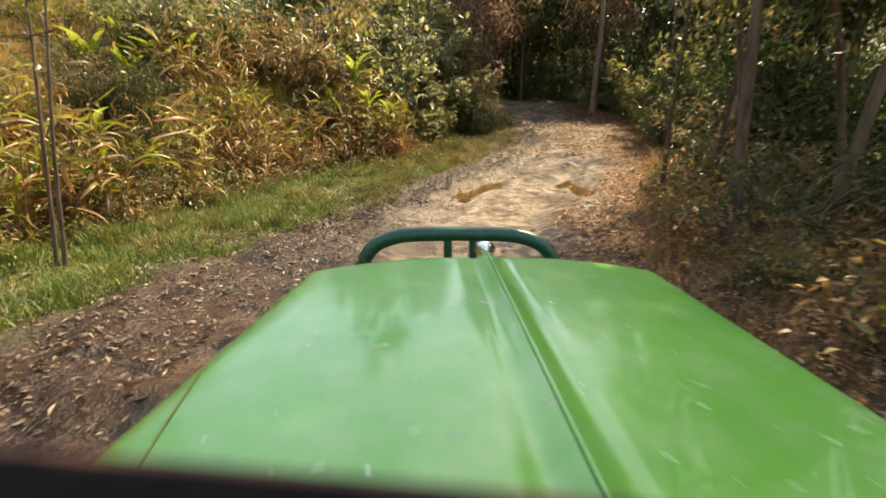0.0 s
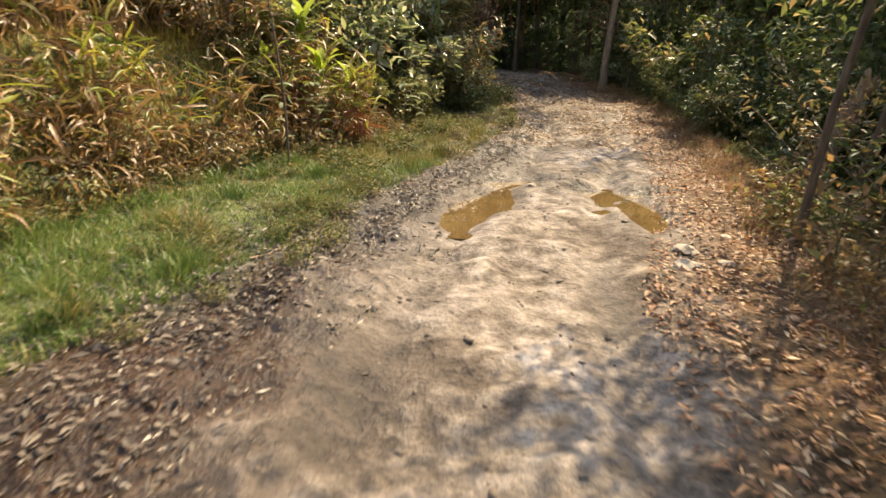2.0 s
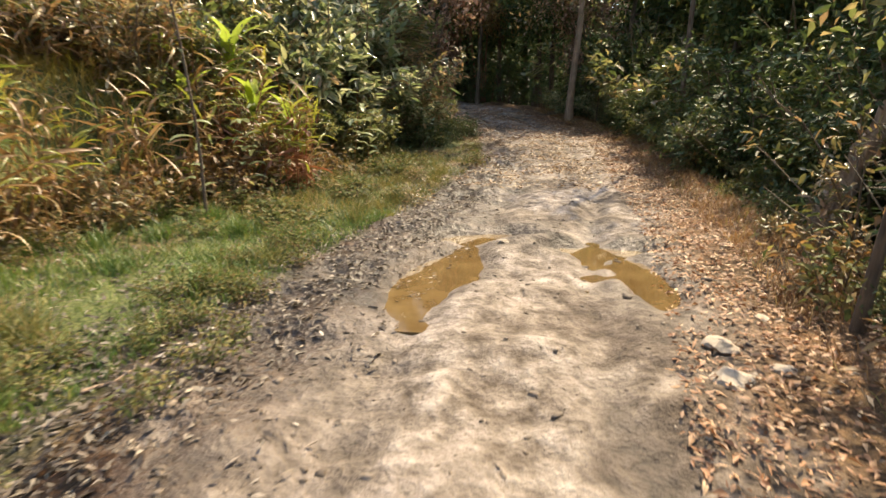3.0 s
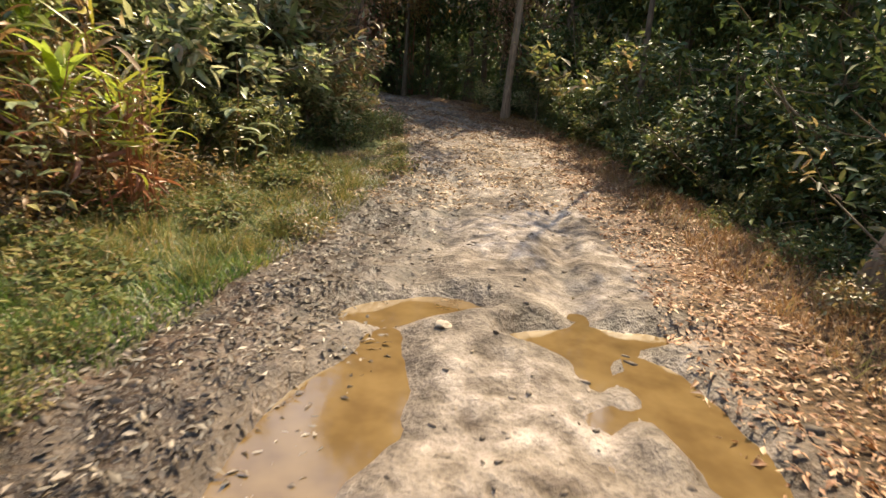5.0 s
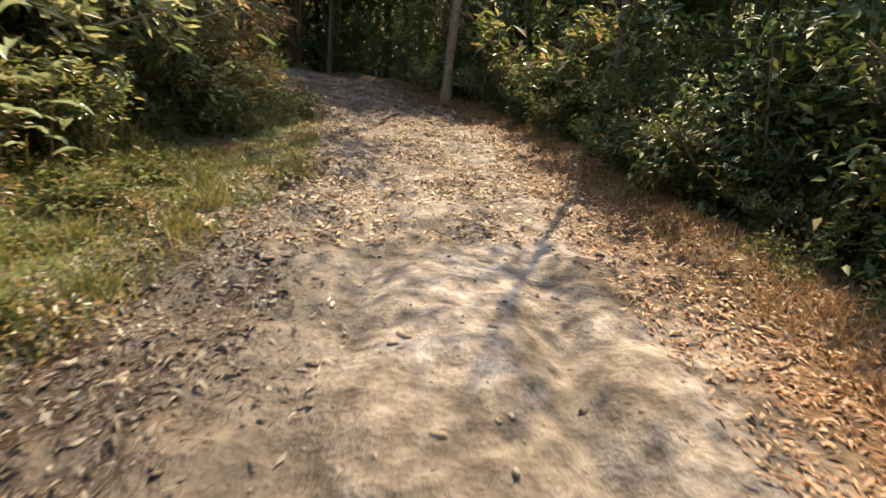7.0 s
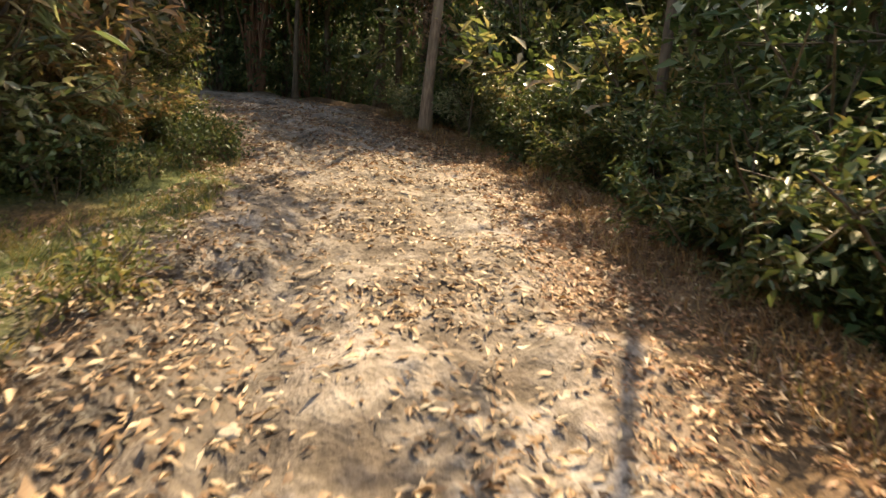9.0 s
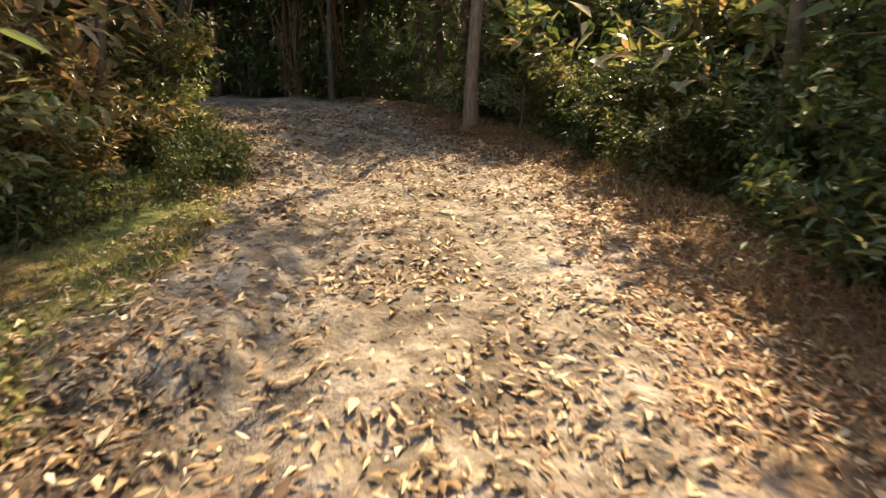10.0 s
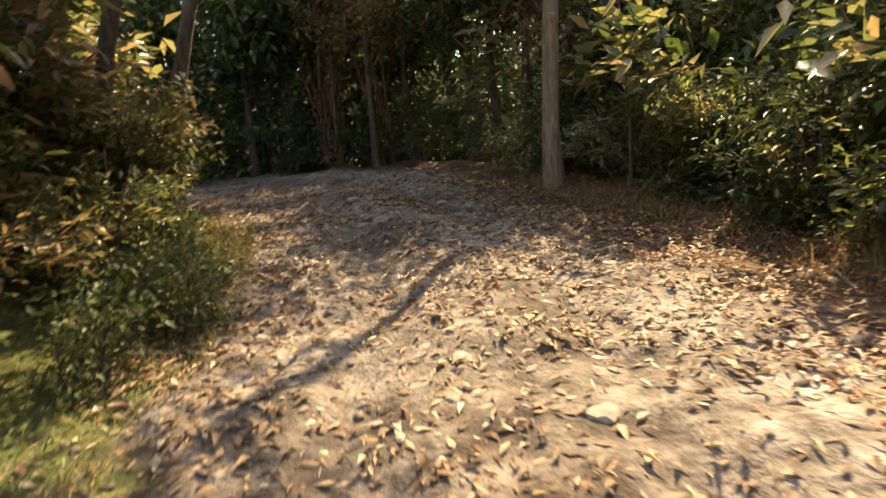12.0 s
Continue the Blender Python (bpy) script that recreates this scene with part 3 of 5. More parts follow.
# undergrowth on the leaf-strewn floor beside the start
RUST_LEAF = leaf_material("rusty_undergrowth_leaves", [(0.0, (0.11, 0.062, 0.025)), (0.4, (0.28, 0.145, 0.05)), (0.75, (0.4, 0.235, 0.085)), (1.0, (0.27, 0.25, 0.075))], 0.5, 0.45, 0.4, 0.5)
RUSTY = [shrub_meshes(86 + i, 0.6, 0.42, (330, 210)[i], 0.085, RUST_LEAF, 7, 0.48, 0.02) for i in range(2)]
for i in range(64):
    y = prng.uniform(2.5, 10.5)
    x = float(RIGHT_EDGE(y)) + prng.uniform(0.1, 1.6) if i < 34 else float(RIGHT_EDGE(y)) + prng.uniform(1.5, 6.0)
    rusty = prng.random() < 0.7
    shrub_thing(prng.choice(RUSTY) if rusty else LOW_BUSHES[0], x, y, prng.uniform(0.6, 1.3), prng.uniform(0, 6.28), "rust-brown twiggy undergrowth on the forest floor" if rusty else "sparse leafy sapling on the forest floor", "weed", "undergrowth by the trees", "weed")


SPARSE = [shrub_meshes(97 + i, 2.4, 0.75, 520, 0.13, (AUTUMN, GREEN_DARK)[i], 6, 0.36, 0.3, oval_leaves) for i in range(2)]
for i in range(24):
    y = prng.uniform(4.5, 12.0)
    x = float(RIGHT_EDGE(y)) + prng.uniform(0.9, 2.2) + 2.6 * (i % 3)
    shrub_thing(SPARSE[i % 2], x, y, prng.uniform(0.55, 1.15), prng.uniform(0, 6.28), "slender sapling with sparse browning leaves on the forest floor" if i % 2 == 0 else "slender sapling with sparse green leaves on the forest floor", "sapling", "saplings of the undergrowth", "sapling")
for i in range(14):
    y = prng.uniform(12.6, 17.0)
    shrub_thing(prng.choice(RUSTY), float(LEFT_EDGE(y)) + prng.uniform(-0.5, 0.25), y, prng.uniform(0.9, 1.6), prng.uniform(0, 6.28), "rust-brown twiggy bush at the hedge's foot", "weed", "rusty weeds below the hedge", "weed")


def strip_leaf(rng, length, width, rise=0.9, out=1.0, droop=1.0, segs=6):
    """A long arching cane leaf with a shallow keel, as arrays; it starts at the origin and leans along +x."""
    t = np.linspace(0, 1, segs + 1)
    ang = np.linspace(rise, rise - 1.9 * droop, segs + 1)
    step = length / segs
    cx = np.concatenate([[0], np.cumsum(np.cos(ang[:-1]) * step)]) * out
    cz = np.concatenate([[0], np.cumsum(np.sin(ang[:-1]) * step)])
    w = width * np.sin(np.pi * np.clip(0.12 + 0.88 * t, 0, 1)) ** 0.7 * 0.5
    w[-1] = 0.001
    sway = 0.06 * np.sin(3 * t + rng.uniform(0, 6))
    mid = np.stack([cx, sway, cz], 1)
    lift = (w * 0.45)[:, None] * np.array([[0, 0, 1.0]])
    left, right = mid + lift + np.stack([0 * w, w, 0 * w], 1), mid + lift - np.stack([0 * w, w, 0 * w], 1)
    verts = np.stack([left, mid, right], 1).reshape(-1, 3)
    f = []
    for i in range(segs):
        a = i * 3
        f += [(a, a + 1, a + 4, a + 3), (a + 1, a + 2, a + 5, a + 4)]
    return verts, np.array(f)


def turned(v, yaw, at, tip=0.0):
    c, s = math.cos(yaw), math.sin(yaw)
    return v @ np.array([[c, s, 0], [-s, c, 0], [0, 0, 1.0]]) + np.array(at)


crng = np.random.default_rng(90)
CANE_LEAVES = {}
for kind, mat, drp in (("green", CANE_GREEN, 0.6), ("dry", CANE_DRY, 0.8), ("red", CANE_RED, 0.8)):
    CANE_LEAVES[kind] = []
    for i in range(5):
        v, f = strip_leaf(crng, crng.uniform(0.4, 0.72), crng.uniform(0.035, 0.065), crng.uniform(0.5, 1.2), 1.0, drp * (0.4, 0.75, 1.0, 1.3, 0.6)[i])
        CANE_LEAVES[kind].append(fast_mesh("leaf", v, f, [mat], smooth_faces=True))
BROAD_LEAVES = []
for i in range(3):
    v, f = strip_leaf(crng, 0.75 + 0.1 * i, 0.15, 1.35, 1.0, 0.55)
    BROAD_LEAVES.append(fast_mesh("leaf", v, f, [LIME], smooth_faces=True))
CANE_STALKS = []
for i in range(4):
    line = wander(crng, (0, 0, -0.05), (0, 0, 1), 1.25 + 0.2 * i, 7, 0.05)
    v, f = tube_arrays(line, np.linspace(0.013, 0.005, 8), 6)
    CANE_STALKS.append((fast_mesh("stalk", v, f, [CANE_DRY], smooth_faces=True), line))
RED_STALKS = []
for stalk, line in CANE_STALKS:
    RED_STALKS.append((stalk.copy(), line))
    RED_STALKS[-1][0].materials[0] = CANE_RED


def cane_thing(x, y, scale, dry, group, red=False):
    """A cane: a jointed stalk with long arching leaves, the lower ones withered."""
    stalk, line = (RED_STALKS if red else CANE_STALKS)[prng.randrange(4)]
    root = new("cane")
    root.empty_display_size = 0.1
    root.matrix_world = Matrix.Translation((x, y, float(ground_z(x, y)))) @ Matrix.Rotation(prng.uniform(0, 6.28), 4, "Z") @ Matrix.Rotation(prng.gauss(0, 0.12), 4, "X") @ Matrix.Scale(scale, 4)
    part("stalk", stalk, root)
    n = prng.randint(8, 11)
    for i in range(n):
        f = 0.12 + 0.86 * i / (n - 1)
        withered = dry or f < 0.45 + prng.uniform(-0.15, 0.2)
        leaf = part("leaf", prng.choice(CANE_LEAVES["red" if withered and red else "dry" if withered else "green"]), root)
        k = f * 7
        i0 = min(int(k), 6)
        at = line[i0] * (1 - (k - i0)) + line[i0 + 1] * (k - i0)
        leaf.matrix_local = Matrix.Translation(at) @ Matrix.Rotation(i * 2.4 + prng.uniform(-0.4, 0.4), 4, "Z") @ Matrix.Rotation(prng.uniform(-0.4, 1.5 if withered else 0.5), 4, "Y") @ Matrix.Rotation(prng.gauss(0, 0.8), 4, "X") @ Matrix.Scale(prng.uniform(0.5, 1.15) * (0.75 if f > 0.9 else 1), 4)
    return tagged(root, "reddish brown cane with withered lower leaves" if red else "withered tan cane with hanging dry leaves" if dry else "yellow-green cane with arching leaves, brown below", "cane", group)


def cane_clump(seed, canes, dry_share, spread):
    rng = np.random.default_rng(seed)
    green, dry, stalks = [], [], []
    for c in range(canes):
        bx, by = rng.normal(0, spread, 2)
        h = rng.uniform(0.9, 1.9)
        line = wander(rng, (bx, by, -0.05), (rng.normal(0, 0.1), rng.normal(0, 0.1), 1), h, 6, 0.06)
        stalks.append(tube_arrays(line, np.linspace(0.011, 0.004, 7), 4))
        for i in range(14):
            f = rng.uniform(0.15, 1.0) * 5.99
            at = line[int(f)] * (1 - f % 1) + line[int(f) + 1] * (f % 1)
            is_dry = rng.random() < (dry_share + (0.35 if f < 2.5 else -0.1))
            v, fc = strip_leaf(rng, rng.uniform(0.35, 0.7), rng.uniform(0.035, 0.062), rng.uniform(0.3, 1.2), 1.0, rng.uniform(0.15, 1.05), 4)
            roll, dip = rng.normal(0, 0.8), rng.uniform(-0.3, 1.4 if is_dry else 0.5)
            v = v @ np.array(Euler((roll, dip, 0)).to_matrix()).T
            (dry if is_dry else green).append((turned(v, rng.uniform(0, 6.28), at), fc))
    return [(nm, fast_mesh(nm, *join_arrays(bits), [mat], smooth_faces=True)) for nm, bits, mat in (("cane_stand", stalks, CANE_DRY), ("green_foliage", green, CANE_GREEN), ("dry_foliage", dry, CANE_DRY))]


CANE_CLUMPS = [cane_clump(200 + i, 9, (0.3, 0.6, 0.85)[i], 0.32) for i in range(3)]
yy = 4.6
while yy < 15.5:
    y = yy + prng.uniform(-0.1, 0.1)
    cane_thing(float(LEFT_EDGE(y)) - prng.uniform(0.0, 0.7), y, prng.uniform(0.7, 1.05), prng.random() < 0.6, "canes along the verge")
    yy += 0.14
for i in range(58):
    if i < 34:
        y = prng.uniform(14.9, 15.8)
        x = prng.uniform(-2.5, -1.1)
    else:
        y = prng.uniform(4.6, 6.6)
        x = float(LEFT_EDGE(y)) - prng.uniform(-0.2, 0.9)
    cane_thing(x, y, prng.uniform(0.75, 1.15), prng.random() < 0.4, "reddish canes along the verge", True)
for i in range(84):
    y = prng.uniform(3.0, 17.0)
    off = prng.uniform(0.3, 3.2) if i < 64 else prng.uniform(3, 8)
    if 8.5 < y < 11.6 and off > 1.1:
        continue
    k = 2 if y > 8.5 and off < 2 and prng.random() < 0.5 else prng.randrange(3)
    root = new("cane_clump")
    cx = float(LEFT_EDGE(y)) - off
    root.matrix_world = Matrix.Translation((cx, y, float(ground_z(cx, y)))) @ Matrix.Rotation(prng.uniform(0, 6.28), 4, "Z") @ Matrix.Scale(prng.uniform(0.6, 1.1) * (0.85 if 8.5 < y < 12 else 1.0), 4)
    for nm, me in CANE_CLUMPS[k]:
        tagged(part(nm, me, root), kind="stuff")
    tagged(root, ("lush yellow-green cane clump on the bank", "cane clump turning yellow on the bank", "rust and straw-coloured dry cane clump")[k], "cane clump", "cane clumps on the bank")
PLANTS = ((-6.0, 12.3, 9, 1.1), (-6.5, 11.9, 8, 1.15), (-6.9, 12.6, 8, 1.1), (-5.7, 12.8, 8, 1.0), (-7.3, 12.0, 8, 1.15), (-5.4, 8.6, 7, 0.8), (-4.7, 8.9, 6, 0.65), (-5.2, 6.6, 6, 0.75), (-3.0, 15.3, 8, 0.9), (-5.0, 7.9, 7, 0.75))
for x, y, n, s, lift in [(*p, 0.0) for p in PLANTS] + [(-2.1, 15.7, 9, 1.0, 0.75), (-1.55, 15.8, 9, 0.9, 0.6), (-2.5, 16.0, 10, 1.0, 0.9)]:
    root = new("broadleaf_plant")
    root.matrix_world = pose(x, y, float(ground_z(x, y)))
    stalk = part("stalk", CANE_STALKS[1][0], root)
    stalk.scale = (1.4, 1.4, 0.45 + lift / 1.4)
    for i in range(n):
        leaf = part("leaf", BROAD_LEAVES[i % 3], root)
        leaf.matrix_local = Matrix.Translation((0, 0, lift + 0.15 + 0.05 * i)) @ Matrix.Rotation(i * 2.4, 4, "Z") @ Matrix.Rotation(prng.uniform(-0.1, 0.4), 4, "Y") @ Matrix.Scale(s * prng.uniform(0.8, 1.1), 4)
    tagged(root, "bright green plant with broad upright leaves on the bank", "plant", "broad-leaved plants on the bank")


def tree_meshes(seed, height, radius, n_clump, per_clump, leaf_len, leaf_mat, bark, crown_from=0.45, crown_r=2.4, lean=(0, 0)):
    rng = np.random.default_rng(seed)
    steps = 9
    line = wander(rng, (0, 0, -0.2), unit(np.array([lean[0], lean[1], 1.0])), height, steps, 0.035)
    line[:, 2] = np.linspace(-0.2, height, steps + 1)
    radii = radius * np.linspace(1.0, 0.3, steps + 1)
    radii[0] *= 1.35
    trunk = tube_arrays(line, radii, 10)
    limbs, clumps = [], []
    for q in range(11):
        f = rng.uniform(crown_from, 0.97)
        k = f * steps
        i0 = int(k)
        start = line[i0] + (line[min(i0 + 1, steps)] - line[i0]) * (k - i0)
        a = rng.uniform(0, 2 * np.pi)
        limb = wander(rng, start, unit(np.array([math.cos(a), math.sin(a), rng.uniform(0.2, 0.9)])), crown_r * rng.uniform(0.6, 1.1), 5, 0.2)
        limbs.append(tube_arrays(limb, np.linspace(radius * 0.38, radius * 0.08, 6), 5))
        clumps += [limb[2], limb[3], limb[4], limb[5]]
    c = np.array(clumps)
    centres = c[rng.integers(0, len(c), n_clump)] + rng.normal(0, 0.45, (n_clump, 3))
    n = n_clump * per_clump
    pos = np.repeat(centres, per_clump, 0) + rng.normal(0, 0.28, (n, 3))
    direction = rng.normal(0, 0.8, (n, 3)) + np.array([0, 0, -0.5])
    normal = rng.normal(0, 0.6, (n, 3)) + np.array([0, 0, 1.0])
    length = leaf_len * rng.uniform(0.6, 1.3, n)
    lv, lf = small_leaves(pos, direction, normal, length, length * 0.46)
    tv, tf = trunk
    bv, bf = join_arrays(limbs)
    return (fast_mesh("trunk", tv, tf, [bark], smooth_faces=True), fast_mesh("branchwork", bv, bf, [bark], smooth_faces=True), fast_mesh("crown", lv, lf, [leaf_mat]))


def tree_thing(protos, x, y, scale, turn, label, group="trees of the wood", z=None):
    root = new("tree")
    root.matrix_world = Matrix.Translation((x, y, float(ground_z(x, y)) if z is None else z)) @ Matrix.Rotation(turn, 4, "Z") @ Matrix.Scale(scale, 4)
    for nm, me in zip(("trunk", "branchwork", "crown"), protos):
        ob = part(nm, me, root)
        if nm != "trunk":
            tagged(ob, kind="stuff")
    return tagged(root, label, "tree", group)


BACK_TREES = [tree_meshes(111 + i, 8.5 + i, 0.13 + 0.02 * i, 70, 26, 0.38, GREEN_DARK, BARK, 0.4, 2.5) for i in range(3)]
WOOD_TREES = [tree_meshes(101 + i, 8.5 + i, 0.13 + 0.02 * i, 95, 44, 0.25, GREEN_DARK, BARK, 0.4, 2.5) for i in range(3)]
SLIM_TREES = [tree_meshes(131 + i, 6.5 + i, (0.055, 0.06, 0.055)[i], 32, 60, 0.14, (GREEN_OLIVE, AUTUMN)[i % 2], BARK, 0.42, 1.6, ((0.08, 0.0), (0.21, 0.0), (0.0, 0.02))[i]) for i in range(3)]
POLE_TREE = tree_meshes(151, 10.5, 0.15, 30, 60, 0.19, GREEN_OLIVE, BARK_PALE, 0.68, 1.6, (0.06, 0.0))

tree_thing(POLE_TREE, 7.45, 27.9, 1.0, 0.0, "slender straight tree with pale smooth bark at the bend", "")
for x, y, k, s, turn in ((3.15, 5.95, 0, 1.3, 0.0), (4.17, 6.0, 1, 1.25, 0.0), (4.1, 7.4, 0, 1.0, 1.0), (3.75, 9.3, 2, 0.8, 2.0), (5.2, 10.5, 0, 1.0, 4.0), (6.4, 4.2, 0, 1.2, 0.6), (6.5, 8.6, 1, 1.2, 3.3)):
    tree_thing(SLIM_TREES[k], x, y, s, turn, "thin grey-brown tree on the leafy forest floor", "thin trees beside the start")
trng = random.Random(12)
# added trees whose crowns, out of view, keep sun off the thicket
for i in range(14):
    y = 14.0 + 2.5 * i if i < 4 else 24.5 + 1.5 * (i - 4)
    x = float(RIGHT_EDGE(min(y, 32))) + (4.9, 6.0, 5.3)[i % 3] + (0 if y < 24 else 3.2)
    tree_thing(WOOD_TREES[i % 3], x, y, trng.uniform(0.9, 1.1), trng.uniform(0, 6.28), "tall broadleaf tree behind the thicket, its unseen dense crown added for shade")
for i in range(16):
    y = trng.uniform(2, 27)
    tree_thing(BACK_TREES[i % 3], float(RIGHT_EDGE(y)) + trng.uniform(9.5, 18), y, trng.uniform(0.8, 1.15), trng.uniform(0, 6.28), "broadleaf tree deeper in the shaded wood")
for x, y, s in ((-2.0, 30.5, 1.05), (4.0, 41.0, 1.25), (1.2, 42.5, 1.1), (6.8, 39.2, 1.0), (9.0, 36.0, 1.0), (-1.5, 44.0, 1.2), (-5.0, 45.0, 1.1), (14.5, 34.0, 1.1), (2.5, 46.0, 1.2), (6.2, 44.5, 1.2), (-3.0, 36.0, 1.0), (-6.0, 33.0, 1.1), (-9.0, 38.0, 1.0), (-4.5, 27.5, 0.9), (13.5, 27.0, 1.1), (8.5, 37.5, 1.0), (1.0, 39.8, 1.0), (14.0, 36.0, 1.2), (9.0, 42.0, 1.3), (-2.0, 40.5, 1.1), (5.2, 42.5, 1.1), (2.4, 40.6, 0.9)):
    tree_thing(trng.choice(BACK_TREES), x, y, s, trng.uniform(0, 6.28), "dark tree of the wood beyond the bend")

# an unseen tree, added so that its crown keeps the sun off the bonnet
SHADE_TREE = tree_meshes(187, 8.0, 0.11, 130, 56, 0.2, GREEN_OLIVE, BARK, 0.58, 1.7, (-0.2, 0.02))
# more added trees, set along the sun's line to shade thicket and undergrowth
for x, y, k in ((11.2, 23.6, 0), (13.6, 20.6, 2)):
    tree_thing(WOOD_TREES[k], x, y, 1.0, 1.0 + k, "tall broadleaf tree behind the thicket, its unseen dense crown added for shade")
tree_thing(WOOD_TREES[1], 8.8, 10.4, 1.0, 2.0, "tall broadleaf tree behind the thicket, its unseen dense crown added for shade")
tree_thing(SHADE_TREE, 4.5, 4.3, 1.0, 0.0, "leaning broadleaf tree added out of view to shade the bonnet")
# trees added only to darken the track at the bend with their shadows
for x, y, k, s in ((8.9, 31.0, 1, 0.95), (9.3, 34.2, 2, 0.9), (8.4, 36.0, 1, 0.9), (11.4, 32.4, 2, 0.9)):
    tree_thing(WOOD_TREES[k], x, y, s, 0.7 * k, "broadleaf tree added for the shade its crown throws on the bend")

AUTUMN_RUST = leaf_material("rust_pink_leaves", [(0.0, (0.13, 0.06, 0.035)), (0.5, (0.3, 0.16, 0.1)), (1.0, (0.48, 0.31, 0.2))], 0.5, 0.4, 0.4, 0.4)
RUST_TREE = tree_meshes(191, 9.0, 0.12, 70, 75, 0.17, RUST_LEAF, BARK, 0.42, 2.2)
tree_thing(RUST_TREE, 5.2, 37.8, 1.0, 0.0, "tree with hanging rust-red dying leaves beyond the bend")
RUST_SPRAY = tree_meshes(193, 5.6, 0.07, 58, 62, 0.16, AUTUMN_RUST, BARK, 0.42, 1.5, (0.16, -0.05))
tree_thing(RUST_SPRAY, 1.3, 23.6, 1.0, 0.0, "small tree with hanging rust-pink dying leaves over the hedge")
tree_thing(RUST_SPRAY, 8.6, 29.6, 1.0, 2.2, "small tree with tan dying leaves behind the pole tree")
tree_thing(SLIM_TREES[1], 9.3, 29.2, 1.25, 2.6, "thin tree with dry orange-brown leaves behind the pole tree")
# made-up trees leaning over the bend, placed to shade the hedge's end
SHADE_OVERHANG = tree_meshes(181, 9.0, 0.12, 110, 60, 0.21, GREEN_DARK, BARK, 0.55, 2.6, (0.42, -0.02))
for x, y, s in ((0.6, 27.2, 1.0), (0.9, 28.9, 1.1)):
    tree_thing(SHADE_OVERHANG, x, y, s, 0.0, "leaning broadleaf tree added so its crown shades hedge and bend")
# added among the bushes, out of sight, for its trunk's shadow across the track
TALL_SLIM = tree_meshes(171, 10.0, 0.085, 16, 50, 0.16, GREEN_OLIVE, BARK, 0.72, 1.6)
tree_thing(TALL_SLIM, 8.15, 20.45, 1.0, 0.4, "tall slender tree hidden in the thicket to cast a shadow streak")
BAMBOO = plain("brown_bamboo", (0.24, 0.12, 0.068), 0.7, 0.0, 9)
brng = np.random.default_rng(61)
BAMBOO_STEMS = []
for i in range(4):
    line = wander(brng, (0, 0, -0.2), (0.03, 0, 1), 8.5, 10, 0.03)
    v, f = tube_arrays(line, np.linspace(0.055, 0.025, 11), 7)
    BAMBOO_STEMS.append(fast_mesh("bamboo_stem", v, f, [BAMBOO], smooth_faces=True))
for x, y, n, rad in ((3.8, 40.2, 30, 0.4), (1.6, 41.5, 12, 0.5), (6.0, 40.4, 9, 0.5)):
    root = new("bamboo_clump")
    root.matrix_world = pose(x, y, float(ground_z(x, y)))
    for i in range(n):
        stem = part("bamboo_stem", BAMBOO_STEMS[i % 4], root)
        a, q = brng.uniform(0, 6.28), rad * math.sqrt(brng.uniform(0, 1))
        stem.matrix_local = Matrix.Translation((q * math.cos(a), q * math.sin(a), 0)) @ Matrix.Rotation(0.2 * q, 4, (-math.sin(a), math.cos(a), 0)) @ Matrix.Rotation(brng.uniform(0, 6.28), 4, "Z")
    tagged(root, "clump of tall brown bamboo stems at the bend", "bamboo", "bamboo clumps at the bend")

# two thin saplings at the grassy edge, and a snag by the thicket
SAPLING = tree_meshes(161, 4.2, 0.024, 8, 14, 0.11, GREEN_OLIVE, BARK, 0.35, 0.6)
for x, y, turn in ((-3.92, 5.4, 0.3), (-4.07, 5.5, 0.8), (-3.4, 15.2, 1.0), (-2.2, 13.2, 2.0), (8.1, 26.6, 0.5)):
    tree_thing(SAPLING, x, y, 1.0, turn, "bare thin sapling with a few leaves", "saplings")
srng = np.random.default_rng(3)
line = wander(srng, (0, 0, -0.2), (0.08, 0, 1), 2.0, 10, 0.05)
v, f = tube_arrays(line, 0.16 * (1 + 0.15 * srng.normal(0, 1, 11)) * np.linspace(1.25, 0.75, 11), 12)
v[-12:, 2] += srng.uniform(-0.2, 0.12, 12)
stump = new("dead_trunk", fast_mesh("dead_trunk", v, f, [BARK_PALE], smooth_faces=True))
stump.location = (6.0, 12.5, float(ground_z(6.0, 12.5)))
tagged(stump, "weathered grey broken trunk standing before the thicket", "dead trunk")
# big pale leaves near the verge
PALE = leaf_material("pale_broad_leaves", [(0.0, (0.16, 0.2, 0.07)), (0.6, (0.32, 0.35, 0.18)), (1.0, (0.5, 0.5, 0.34))], 0.35, 0.35)
PALE_LEAF = []
for i in range(3):
    v, f = strip_leaf(np.random.default_rng(300 + i), 0.32, 0.12, 0.5, 1.0, 0.6)
    PALE_LEAF.append(fast_mesh("leaf", v, f, [PALE], smooth_faces=True))
